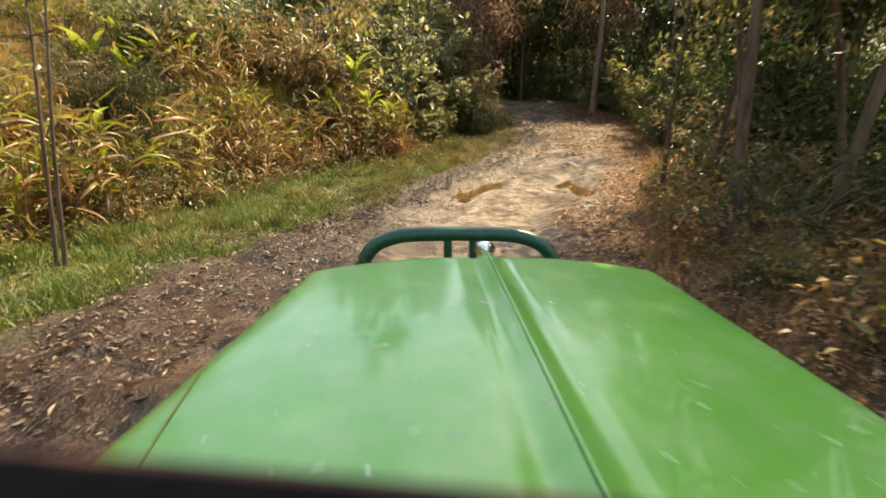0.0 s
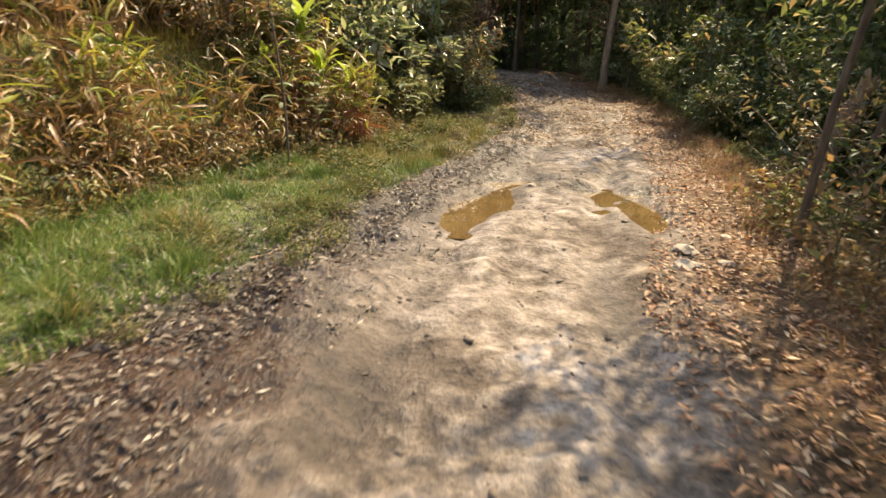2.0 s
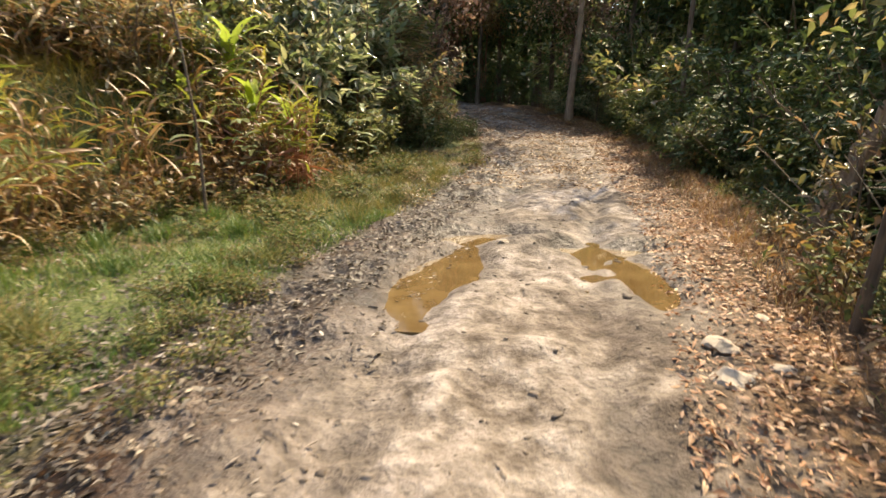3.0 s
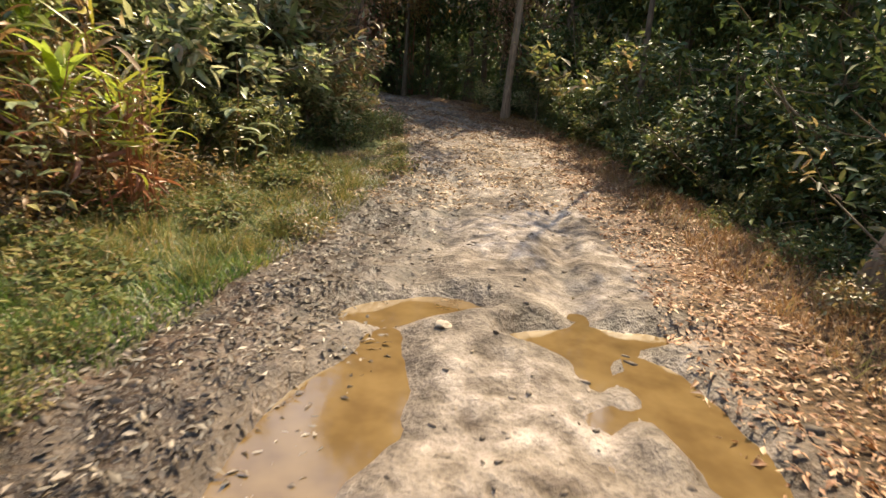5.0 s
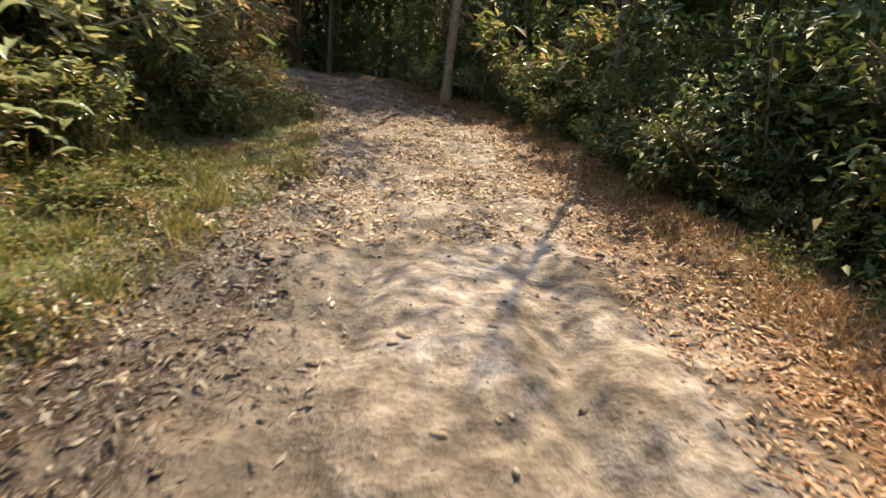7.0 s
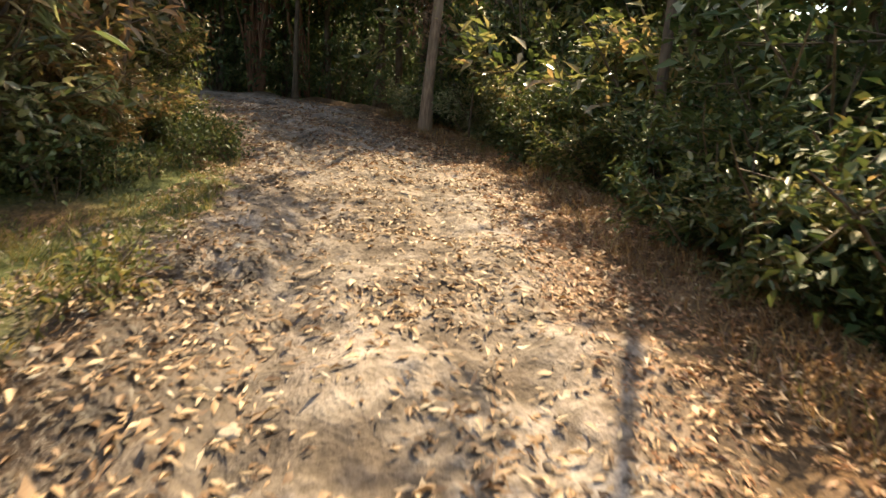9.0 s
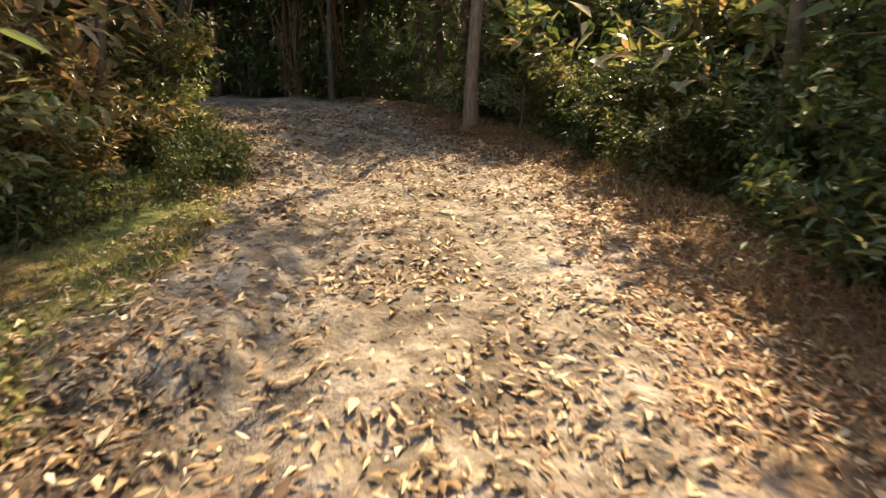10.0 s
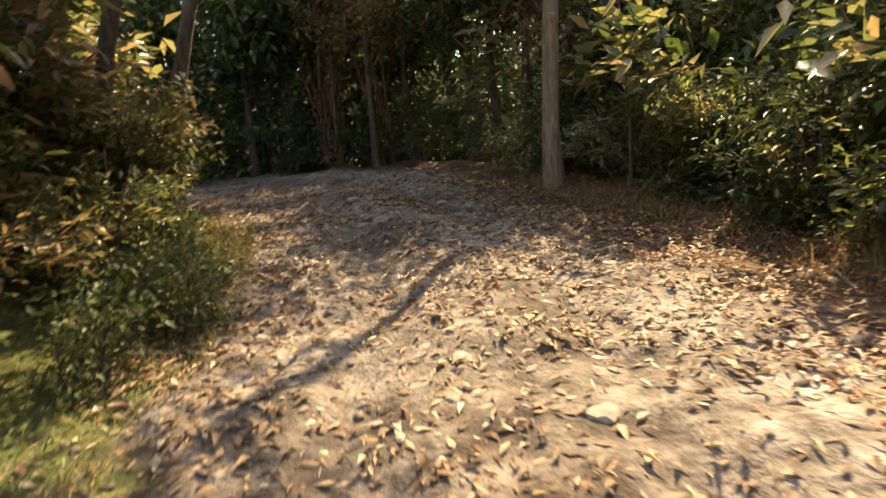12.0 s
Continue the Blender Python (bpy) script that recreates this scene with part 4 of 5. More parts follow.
for x, y, h, n in ((-0.45, 17.3, 2.0, 12), (-0.2, 14.6, 1.5, 12), (0.0, 17.9, 1.2, 9), (0.3, 13.6, 1.3, 6)):
    root = new("tall_weed")
    x = min(x, float(LEFT_EDGE(y)) + 0.45)
    root.matrix_world = pose(x, y, float(ground_z(x, y)), 0, 6 * prng.uniform(-1, 1), 57 * prng.uniform(0, 6))
    stalk = part("stalk", CANE_STALKS[0][0], root)
    stalk.scale = (0.9, 0.9, h / 1.25)
    for i in range(n):
        leaf = part("leaf", PALE_LEAF[i % 3], root)
        f_ = 0.35 + 0.65 * i / (n - 1)
        leaf.matrix_local = Matrix.Translation(Vector(CANE_STALKS[0][1][min(int(f_ * 7), 7)]) * (h / 1.25)) @ Matrix.Rotation(i * 2.4, 4, "Z") @ Matrix.Rotation(prng.uniform(-0.3, 0.5), 4, "Y") @ Matrix.Scale(prng.uniform(0.7, 1.2), 4)
    tagged(root, "tall weed with large pale drooping leaves", "tall weed", "tall weeds on the verge")

# far wood behind everything: one mass of leaves too many to count
WOOD_LEAF = leaf_material("far_wood_leaves", [(0.0, (0.04, 0.078, 0.032)), (0.4, (0.085, 0.145, 0.055)), (0.8, (0.14, 0.19, 0.068)), (1.0, (0.24, 0.22, 0.08))], 0.45, 0.5, 0.5, 0.5)
# young growth between the trunks beyond the bend
UNDERSTOREY = [shrub_meshes(201 + i, 3.4, 1.2, 1500, 0.15, WOOD_LEAF, 6, 0.4, 0.5, oval_leaves) for i in range(2)]
for x, y, s in ((-1.2, 38.0, 0.9), (0.6, 40.6, 1.0), (2.2, 39.4, 0.9), (2.9, 42.0, 1.1), (5.0, 39.2, 0.8), (5.6, 41.6, 1.0), (6.9, 38.0, 0.9), (7.6, 40.0, 1.0), (8.6, 35.6, 0.9), (9.6, 38.6, 1.1), (-2.6, 40.6, 1.0), (0.9, 43.4, 1.2)):
    shrub_thing(UNDERSTOREY[int(y) % 2], x, y, s, 2.3 * y, "tall loose bush with thin mid-green leaves between the trunks", "bush", "young growth beyond the bend", "bush")


def far_wood():
    rng = np.random.default_rng(5)
    spots = []
    for a in np.linspace(0, 2 * np.pi, 150, endpoint=False):
        for q in range(3):
            r = rng.uniform(0.85, 1.2)
            cx, cy = 3 + 26 * r * math.sin(a), 22 + 27 * r * math.cos(a)
            if cy < 2 and q > 0:
                continue
            spots.append((cx, cy))
    ring = len(spots)
    for q in range(260):
        a = rng.uniform(-0.75, 0.75)
        r = rng.uniform(20.5, 28)
        spots.append((4 + r * math.sin(a), 20 + r * math.cos(a)))
    pos, size = [], []
    for k, (cx, cy) in enumerate(spots):
        h = rng.uniform(5.0, 10.0)
        n = (60 if cy < 5 else 175) if k < ring else 330
        size.append(rng.uniform(0.25, 0.65, n) if k < ring else rng.uniform(0.17, 0.4, n))
        pos.append(np.stack([rng.normal(cx, 1.5, n), rng.normal(cy, 1.5, n), float(ground_z(cx, cy)) + rng.uniform(0.0, h, n)], 1))
    pos, length = np.concatenate(pos), np.concatenate(size)
    keep = (np.hypot(pos[:, 0], pos[:, 1]) > 6.0) & ((pos[:, 1] > 30) | (np.abs(pos[:, 0] - 2) > 9) | (pos[:, 1] < -5))
    pos, length = pos[keep], length[keep]
    n = len(pos)
    lv, lf = small_leaves(pos, rng.normal(0, 1, (n, 3)) + np.array([0, 0, -0.3]), rng.normal(0, 0.7, (n, 3)) + np.array([0, 0, 0.7]), length, length * 0.42)
    return tagged(new("far_wood", fast_mesh("far_wood", lv, lf, [WOOD_LEAF])), "dense dark green wood closing off the distance", "wood", kind="stuff")


far_wood()


# ---- grass and litter ----
def blades(rng, x, y, height, lean=0.35, width=0.008):
    n = len(x)
    z = ground_z(x, y)
    a = rng.uniform(0, 2 * np.pi, n)
    side = np.stack([np.cos(a), np.sin(a), np.zeros(n)], 1)
    tilt = np.stack([rng.normal(0, lean, n), rng.normal(0, lean, n), np.ones(n)], 1)
    base = np.stack([x, y, z - 0.01], 1)
    H = height[:, None]
    W = np.asarray(width)[..., None] if np.ndim(width) else width
    mid = base + unit(tilt) * H * 0.6
    bend = tilt * np.array([2.2, 2.2, 0.7])
    tip = mid + unit(bend) * H * 0.45
    verts = np.stack([base - side * W, base + side * W, mid + side * W * 0.8, mid - side * W * 0.8, tip], 1).reshape(-1, 3)
    o = (np.arange(n) * 5)[:, None, None]
    faces = (np.array([[0, 1, 2], [0, 2, 3], [3, 2, 4]])[None] + o).reshape(-1, 3)
    return verts, faces


def scatter(rng, n, ylo, yhi, lo, hi, clump=0.6, seed=30, fine=1.5):
    """Random places between two edges, thinned in patches."""
    y = rng.uniform(ylo, yhi, n)
    a, b = lo(y), hi(y)
    x = a + (b - a) * rng.uniform(0, 1, n)
    keep = vnoise(x, y, fine, seed) > rng.uniform(0, clump, n)
    return x[keep], y[keep]


rng = np.random.default_rng(8)
x, y = scatter(rng, 34000, 13.2, 28, lambda v: LEFT_EDGE(v) - 0.3, lambda v: LEFT_MUD(v) + 0.15, 0.95, 36)
v, f = blades(rng, x, y, rng.uniform(0.06, 0.22, len(x)) * (0.5 + vnoise(x, y, 1.5, 36)) * np.where(y > 19.5, 0.55, 1.0), 0.6, 0.0055)
tagged(new("verge_grass", fast_mesh("verge_grass", v, f, [GRASS_YELLOW])), "yellowing trampled grass and weeds on the verge", "grass", kind="stuff")
x, y = scatter(rng, 58000, 2, 13.6, lambda v: LEFT_EDGE(v) - 0.3, lambda v: LEFT_MUD(v) + 0.1, 0.9, 31)
v, f = blades(rng, x, y, rng.uniform(0.05, 0.16, len(x)) * (0.6 + 0.9 * vnoise(x, y, 1.5, 31)), 0.5, 0.005)
tagged(new("verge_grass", fast_mesh("verge_grass", v, f, [GRASS_GREEN])), "short green and yellow grass on the verge", "grass", kind="stuff")
for i in range(70):
    ty = rng.uniform(4, 20)
    tx = float(LEFT_EDGE(ty) + (LEFT_MUD(ty) - LEFT_EDGE(ty)) * rng.uniform(0.0, 0.95))
    n = 170
    bx, by = tx + rng.normal(0, 0.09, n), ty + rng.normal(0, 0.09, n)
    v, f = blades(rng, bx, by, rng.uniform(0.14, 0.36, n), 0.5, 0.0045)
    tagged(new("grass_tuft", fast_mesh("grass_tuft", v, f, [GRASS_YELLOW if rng.random() < 0.35 or ty > 13.5 else GRASS_GREEN])), "tuft of longer grass on the verge", "grass tuft", "grass tufts on the verge", "stuff")
x, y = scatter(rng, 30000, 8.0, 15.5, lambda v: LEFT_EDGE(v) - 5.5, lambda v: LEFT_EDGE(v) - 1.3, 0.8, 37)
v, f = blades(rng, x, y, rng.uniform(0.08, 0.24, len(x)), 0.6, 0.006)
tagged(new("ledge_grass", fast_mesh("ledge_grass", v, f, [GRASS_DRY])), "short straw-yellow grass on the bank's ledges", "grass", kind="stuff")
x, y = scatter(rng, 90000, -1, 20, lambda v: LEFT_EDGE(v) - 13, lambda v: LEFT_EDGE(v) + 0.1, 1.15, 33, 1.6)
v, f = blades(rng, x, y, rng.uniform(0.2, 0.6, len(x)) * (0.5 + vnoise(x, y, 0.9, 33)), 0.5, rng.uniform(0.005, 0.011, len(x)))
tagged(new("dry_grass", fast_mesh("dry_grass", v, f, [GRASS_DRY])), "tall straw-yellow dry grass on the sunny bank", "grass", kind="stuff")
x, y = scatter(rng, 26000, 2, 32, lambda v: RIGHT_EDGE(v) - 0.25, lambda v: RIGHT_EDGE(v) + 1.1, 0.8, 35)
v, f = blades(rng, x, y, rng.uniform(0.06, 0.24, len(x)), 0.5, 0.005)
tagged(new("brown_grass", fast_mesh("brown_grass", v, f, [GRASS_BROWN])), "rust-brown withered grass under the thicket", "grass", kind="stuff")


def litter(name, n, ylo, yhi, lo, hi, size, label, clump, seed, mat=None):
    rng = np.random.default_rng(seed)
    x, y = scatter(rng, n, ylo, yhi, lo, hi, clump, seed)
    n = len(x)
    pos = np.stack([x, y, ground_z(x, y) + rng.uniform(0.006, 0.03, n)], 1)
    a = rng.uniform(0, 2 * np.pi, n)
    d = np.stack([np.cos(a), np.sin(a), rng.normal(0, 0.2, n)], 1)
    nr = np.stack([rng.normal(0, 0.3, n), rng.normal(0, 0.3, n), np.ones(n)], 1)
    L = size * rng.uniform(0.5, 1.4, n)
    v, f = leaf_arrays(pos, d, nr, L, L * rng.uniform(0.16, 0.5, n), rng.uniform(-0.35, 0.7, (n, 1)), rng.uniform(-0.15, 0.35, (n, 1)))
    return tagged(new(name, fast_mesh(name, v, f, [mat or LITTER])), label, "leaf litter", kind="stuff")


litter("leaf_litter", 36000, 2, 30, lambda v: RIGHT_EDGE(v) - 1.3, lambda v: RIGHT_EDGE(v) + 1.2, 0.068, "dry brown fallen leaves along the shaded edge", 0.7, 41, LITTER_RUST)
litter("leaf_litter", 9000, 2, 15, lambda v: LEFT_MUD(v) - 0.9, lambda v: LEFT_MUD(v) + 1.6, 0.065, "brown fallen leaves on the muddy margin", 0.85, 42, LITTER_GREY)
litter("leaf_litter", 30000, 16, 32, lambda v: LEFT_MUD(v) - 0.5, lambda v: RIGHT_EDGE(v) - 0.6, 0.086, "pale dry bamboo-like leaves scattered over the track", 0.9, 43)
litter("leaf_litter", 12000, 23, 36, lambda v: LEFT_MUD(v) - 0.5, lambda v: RIGHT_EDGE(v), 0.09, "rusty brown leaves strewn round the bend", 0.9, 46, LITTER_RUST)
litter("leaf_litter", 12000, 1, 11, lambda v: RIGHT_EDGE(v) + 0.3, lambda v: RIGHT_EDGE(v) + 7, 0.1, "fallen leaves carpeting the forest floor", 0.7, 44, LITTER_RUST)

LITTER_DARK = leaf_material("rotting_leaves", [(0.0, (0.03, 0.022, 0.016)), (0.5, (0.065, 0.046, 0.032)), (0.85, (0.12, 0.09, 0.06)), (1.0, (0.3, 0.24, 0.17))], 0.55, 0.05, 0.3, 0.4)
litter("leaf_litter", 15000, 7, 19, lambda v: LEFT_MUD(v) - 0.7, lambda v: LEFT_MUD(v) + 1.05, 0.066, "dark rotting leaves trodden into the mud", 1.0, 48, LITTER_DARK)
litter("leaf_litter", 13000, 4, 20, lambda v: LEFT_EDGE(v) - 0.2, lambda v: LEFT_MUD(v), 0.07, "scattered brown leaves on the grassy verge", 0.95, 45, LITTER_GREY)


# ---- the green off-roader standing on the track ----
def car_paint():
    m, nt, p = base_material("green_paint", 0.3, 0.0, 0.5)
    big, mid, fine = noise_node(nt, 2.2, 4), noise_node(nt, 9.0, 5, rough=0.65), noise_node(nt, 30, 4)
    r = ramp_node(nt, [(0.3, (0.09, 0.37, 0.035)), (0.7, (0.16, 0.47, 0.065))])
    nt.links.new(big.outputs["Fac"], r.inputs["Fac"])
    # pale mottling: dust, and the sun's glare on the bonnet put into the colour
    dust_glare = ramp_node(nt, [(0.42, (0, 0, 0)), (0.75, (0.3, 0.3, 0.3))])
    nt.links.new(mid.outputs["Fac"], dust_glare.inputs["Fac"])
    nt.links.new(mix_node(nt, r.outputs["Color"], (0.45, 0.5, 0.3), dust_glare.outputs["Color"]), p.inputs["Base Color"])
    rr = nt.nodes.new("ShaderNodeMapRange")
    rr.inputs["To Min"].default_value, rr.inputs["To Max"].default_value = 0.26, 0.5
    nt.links.new(fine.outputs["Fac"], rr.inputs["Value"])
    nt.links.new(rr.outputs[0], p.inputs["Roughness"])
    p.inputs["Coat Weight"].default_value, p.inputs["Coat Roughness"].default_value = 0.6, 0.06
    nt.links.new(bump_node(nt, big.outputs["Fac"], 0.15, 0.02), p.inputs["Normal"])
    return m


PAINT = car_paint()
DARK_PAINT = plain("dark_green_enamel", (0.012, 0.075, 0.045), 0.28)
RUBBER = plain("rubber", (0.025, 0.023, 0.02), 0.85)
CHROME = plain("chrome", (0.85, 0.85, 0.85), 0.1, 1.0)
BLACK = plain("black_plastic", (0.008, 0.007, 0.007), 1.0)
BLACK.node_tree.nodes["Principled BSDF"].inputs["Specular IOR Level"].default_value = 0.05
# colour of the blurred reddish glow along the dashboard rail
BROWN_GLOW = plain("brown_edge_glow", (0.09, 0.03, 0.018), 0.7)
STEEL = plain("painted_steel", (0.1, 0.16, 0.08), 0.5)
TRAY = plain("worn_green_floor", (0.055, 0.17, 0.04), 0.6)
SCRATCH = plain("chipped_paint", (0.62, 0.75, 0.5), 0.5)
SEAM = plain("rusty_seam", (0.22, 0.24, 0.06), 0.8)

car = new("off_roader")
SIZE = 1.15
car.matrix_world = Matrix.Translation((0, 0, EYE * (1 - SIZE))) @ Matrix.Scale(SIZE, 4)
tagged(car, "open green off-roader with scratched bonnet and dark bull bar", "off-roader")
NOSE, REAR, TOP = 1.77, 0.42, 1.138   # the bonnet's front and back end and its height
MID = 0.14                            # the bonnet's middle line at the nose


def hood_x(u, v):
    """Across the bonnet, u from -1 to 1, at v ahead; it narrows towards the nose."""
    d = NOSE - np.asarray(v, float)
    left, mid, right = -0.48 - 0.125 * d, MID + 0.047 * d, 0.735 + 0.09 * d
    return np.where(np.asarray(u) < 0, mid + u * (mid - left), mid + u * (right - mid))


def hood_z(u, v):
    """The bonnet's height: crowned, rolled over at the sides and the nose, with a ridge along the middle."""
    u, v = np.asarray(u, float), np.asarray(v, float)
    z = TOP - 0.05 * u ** 2 + 0.012 * np.exp(-(u / 0.03) ** 2) - 0.006 * np.exp(-((np.abs(u) - 0.075) / 0.03) ** 2)
    z = z - 0.17 * smooth(0.82, 1.08, np.abs(u)) ** 1.6
    return z - 0.07 * smooth(NOSE - 0.1, NOSE + 0.02, v + 0.06 * np.abs(u) ** 3) ** 1.7


def hood_mesh():
    uu = np.concatenate([np.linspace(-1.06, -0.84, 14), np.linspace(-0.78, -0.16, 12), np.linspace(-0.13, 0.13, 21), np.linspace(0.16, 0.78, 12), np.linspace(0.84, 1.06, 14)])
    q = np.concatenate([np.linspace(0, 0.84, 22), np.linspace(0.86, 1.0, 14)])
    U, Q = np.meshgrid(uu, q)
    V = REAR + (NOSE - 0.09 * np.abs(U) ** 4 - REAR) * Q
    top = np.stack([hood_x(U, V), V, hood_z(U, V)], -1).reshape(-1, 3)
    a, b = U.shape
    i = np.arange(a * b).reshape(a, b)
    f = np.stack([i[:-1, :-1], i[:-1, 1:], i[1:, 1:], i[1:, :-1]], -1).reshape(-1, 4)
    under = top - np.array([0, 0, 0.012])
    edge = np.concatenate([i[0, :], i[1:, -1], i[-1, -2::-1], i[-2:0:-1, 0]])
    o = a * b
    nxt = np.roll(edge, -1)
    rim = np.stack([edge, edge + o, nxt + o, nxt], -1)
    return fast_mesh("bonnet", np.concatenate([top, under]), np.concatenate([f, f[:, ::-1] + o, rim]), [PAINT], smooth_faces=True)


def box_bm(size, at, bevel=0.01):
    bm = bmesh.new()
    bmesh.ops.create_cube(bm, size=1.0)
    bmesh.ops.scale(bm, vec=size, verts=bm.verts)
    bmesh.ops.translate(bm, vec=at, verts=bm.verts)
    if bevel:
        bmesh.ops.bevel(bm, geom=list(bm.edges), offset=bevel, segments=2, affect="EDGES", profile=0.5)
    return bm


def tube_part(name, pts, radius, material, parent, label="", sides=14):
    pts = np.array(pts, float)
    dense = []
    for i in range(len(pts) - 1):
        p0, p1, p2, p3 = pts[max(i - 1, 0)], pts[i], pts[i + 1], pts[min(i + 2, len(pts) - 1)]
        for u in np.linspace(0, 1, 8, endpoint=False):
            dense.append(0.5 * (2 * p1 + (p2 - p0) * u + (2 * p0 - 5 * p1 + 4 * p2 - p3) * u * u + (3 * p1 - p0 - 3 * p2 + p3) * u ** 3))
    dense.append(pts[-1])
    v, f = tube_arrays(np.array(dense), np.full(len(dense), radius), sides)
    return part(name, fast_mesh(name, v, f, [material], smooth_faces=True), parent, label)


bonnet = part("bonnet", hood_mesh(), car, "glossy green bonnet with chips and a raised middle seam")
vs = np.linspace(REAR + 0.01, NOSE - 0.04, 30)
v, f = tube_arrays(np.stack([hood_x(np.zeros(30), vs), vs, hood_z(np.zeros(30), vs) + 0.001], 1), np.full(30, 0.006), 8)
part("middle_seam", fast_mesh("middle_seam", v, f, [PAINT], smooth_faces=True), bonnet)
cu, cv = np.linspace(-0.72, -0.97, 24), np.linspace(0.5, 1.35, 24)
v, f = tube_arrays(np.stack([hood_x(cu, cv), cv, hood_z(cu, cv) + 0.0003], 1), np.full(24, 0.0028), 6)
part("edge_crease", fast_mesh("edge_crease", v, f, [SEAM], smooth_faces=True), bonnet, "rusty crease in the paint")
# chips in the paint
crng = np.random.default_rng(17)
for i in range(58):
    u_, v_ = crng.uniform(-0.7, 0.85), crng.uniform(0.6, 1.3)
    bm = bmesh.new()
    n = 7
    a0, ln = crng.uniform(-0.6, 0.6), crng.choice([0.003, 0.004, 0.005, 0.01, 0.018])
    ring = []
    for k in range(n):
        th = 2 * np.pi * k / n
        du, dv = ln * math.cos(th) * crng.uniform(0.7, 1.1), 0.0028 * math.sin(th) * crng.uniform(0.6, 1.3)
        uu, vv = u_ + (du * math.cos(a0) - dv * math.sin(a0)) / 0.62, v_ + du * math.sin(a0) + dv * math.cos(a0)
        ring.append(bm.verts.new((float(hood_x(uu, vv)), vv, float(hood_z(uu, vv)) + 0.0012)))
    bm.faces.new(ring)
    part("paint_chip", bm_mesh("paint_chip", bm, SCRATCH), bonnet)
# ornament at the seam's front end
bm = bmesh.new()
bmesh.ops.create_uvsphere(bm, u_segments=16, v_segments=10, radius=0.03)
bmesh.ops.scale(bm, vec=(1.15, 1.3, 0.9), verts=bm.verts)
for w in bm.verts:
    if w.co.y < 0:
        w.co.x *= 1 + 0.7 * w.co.y / 0.04
bmesh.ops.translate(bm, vec=(MID - 0.002, NOSE - 0.03, TOP + 0.012), verts=bm.verts)
me = bm_mesh("bonnet_ornament", bm, CHROME)
me.polygons.foreach_set("use_smooth", np.ones(len(me.polygons), bool))
part("bonnet_ornament", me, car, "small worn chrome bonnet ornament")
# bull bar
BAR_V, BAR_Z, BAR_C, BAR_W = 1.95, 1.152, 0.058, 0.37
line = []
for sgn in (-1, 1):
    leg = [(BAR_C + sgn * BAR_W, BAR_V, 0.6), (BAR_C + sgn * BAR_W, BAR_V, 0.95), (BAR_C + sgn * BAR_W * 0.985, BAR_V, 1.02), (BAR_C + sgn * BAR_W * 0.86, BAR_V, 1.1), (BAR_C + sgn * BAR_W * 0.64, BAR_V, BAR_Z - 0.012), (BAR_C + sgn * BAR_W * 0.34, BAR_V, BAR_Z)]
    line += leg if sgn < 0 else leg[::-1]
bar = tube_part("bull_bar", line, 0.027, DARK_PAINT, car, "dark green tubular bull bar")
for u in (0.018, 0.112):
    tube_part("bar_upright", [(u, BAR_V, 0.6), (u, BAR_V, 0.9), (u, BAR_V, BAR_Z - 0.01)], 0.016, DARK_PAINT, bar)
part("bumper", bm_mesh("bumper", box_bm((1.35, 0.1, 0.15), (MID, 1.93, 0.6), 0.015), BLACK), car)
part("grille_panel", bm_mesh("grille_panel", box_bm((1.02, 0.05, 0.42), (MID, NOSE - 0.1, 0.83), 0.02), PAINT), car)
for k in range(7):
    part("grille_slot", bm_mesh("grille_slot", box_bm((0.045, 0.012, 0.28), (MID - 0.24 + 0.08 * k, NOSE - 0.072, 0.83), 0.004), BLACK), car)
for sgn in (-1, 1):
    xa = float(hood_x(sgn * 0.99, 1.1))
    panel = box_bm((0.03, 1.22, 0.36), (0, 0, 0), 0.01)
    bmesh.ops.rotate(panel, cent=(0, 0, 0), matrix=Matrix.Rotation(0.085 * sgn, 3, "Z"), verts=panel.verts)
    bmesh.ops.translate(panel, vec=(xa, 1.06, 0.8), verts=panel.verts)
    part("side_panel", bm_mesh("side_panel", panel, PAINT), car)
    part("front_wing", bm_mesh("front_wing", box_bm((0.2, 0.95, 0.05), (MID + sgn * 0.68, 1.3, 0.84), 0.02), PAINT), car)
    bm = bmesh.new()
    bmesh.ops.create_cone(bm, cap_ends=True, segments=20, radius1=0.075, radius2=0.07, depth=0.04, matrix=Matrix.Translation((MID + sgn * 0.4, NOSE - 0.065, 0.86)) @ Matrix.Rotation(math.pi / 2, 4, "X"))
    part("headlight", bm_mesh("headlight", bm, CHROME), car, "round headlight")
# the scuttle behind the bonnet with the dashboard's rail along its top
for name, size, at, mat in (("bulkhead", (1.42, 0.03, 0.5), (0.15, 0.4, 0.82), PAINT), ("scuttle", (1.42, 0.16, 0.03), (0.15, 0.33, 1.07), PAINT)):
    part(name, bm_mesh(name, box_bm(size, at, 0.008), mat), car)
rail = box_bm((1.44, 0.11, 0.3), (0, 0, -0.15), 0.03)
bmesh.ops.rotate(rail, cent=(0, 0, 0), matrix=Matrix.Rotation(0.105, 3, "Y"), verts=rail.verts)
bmesh.ops.translate(rail, vec=(0.14, 0.25, 1.358), verts=rail.verts)
dash = part("dashboard_rail", bm_mesh("dashboard_rail", rail, BLACK), car, "black padded rail behind the bonnet")
# a thin brown tube added for the reddish glow above the rail's edge
glow_line = [(x_, 0.302, 1.34 - 0.105 * (x_ - 0.14)) for x_ in np.linspace(-0.56, 0.84, 6)]
tube_part("rail_glow", glow_line, 0.008, BROWN_GLOW, dash, "reddish brown edging added for the glow along the rail", 8)


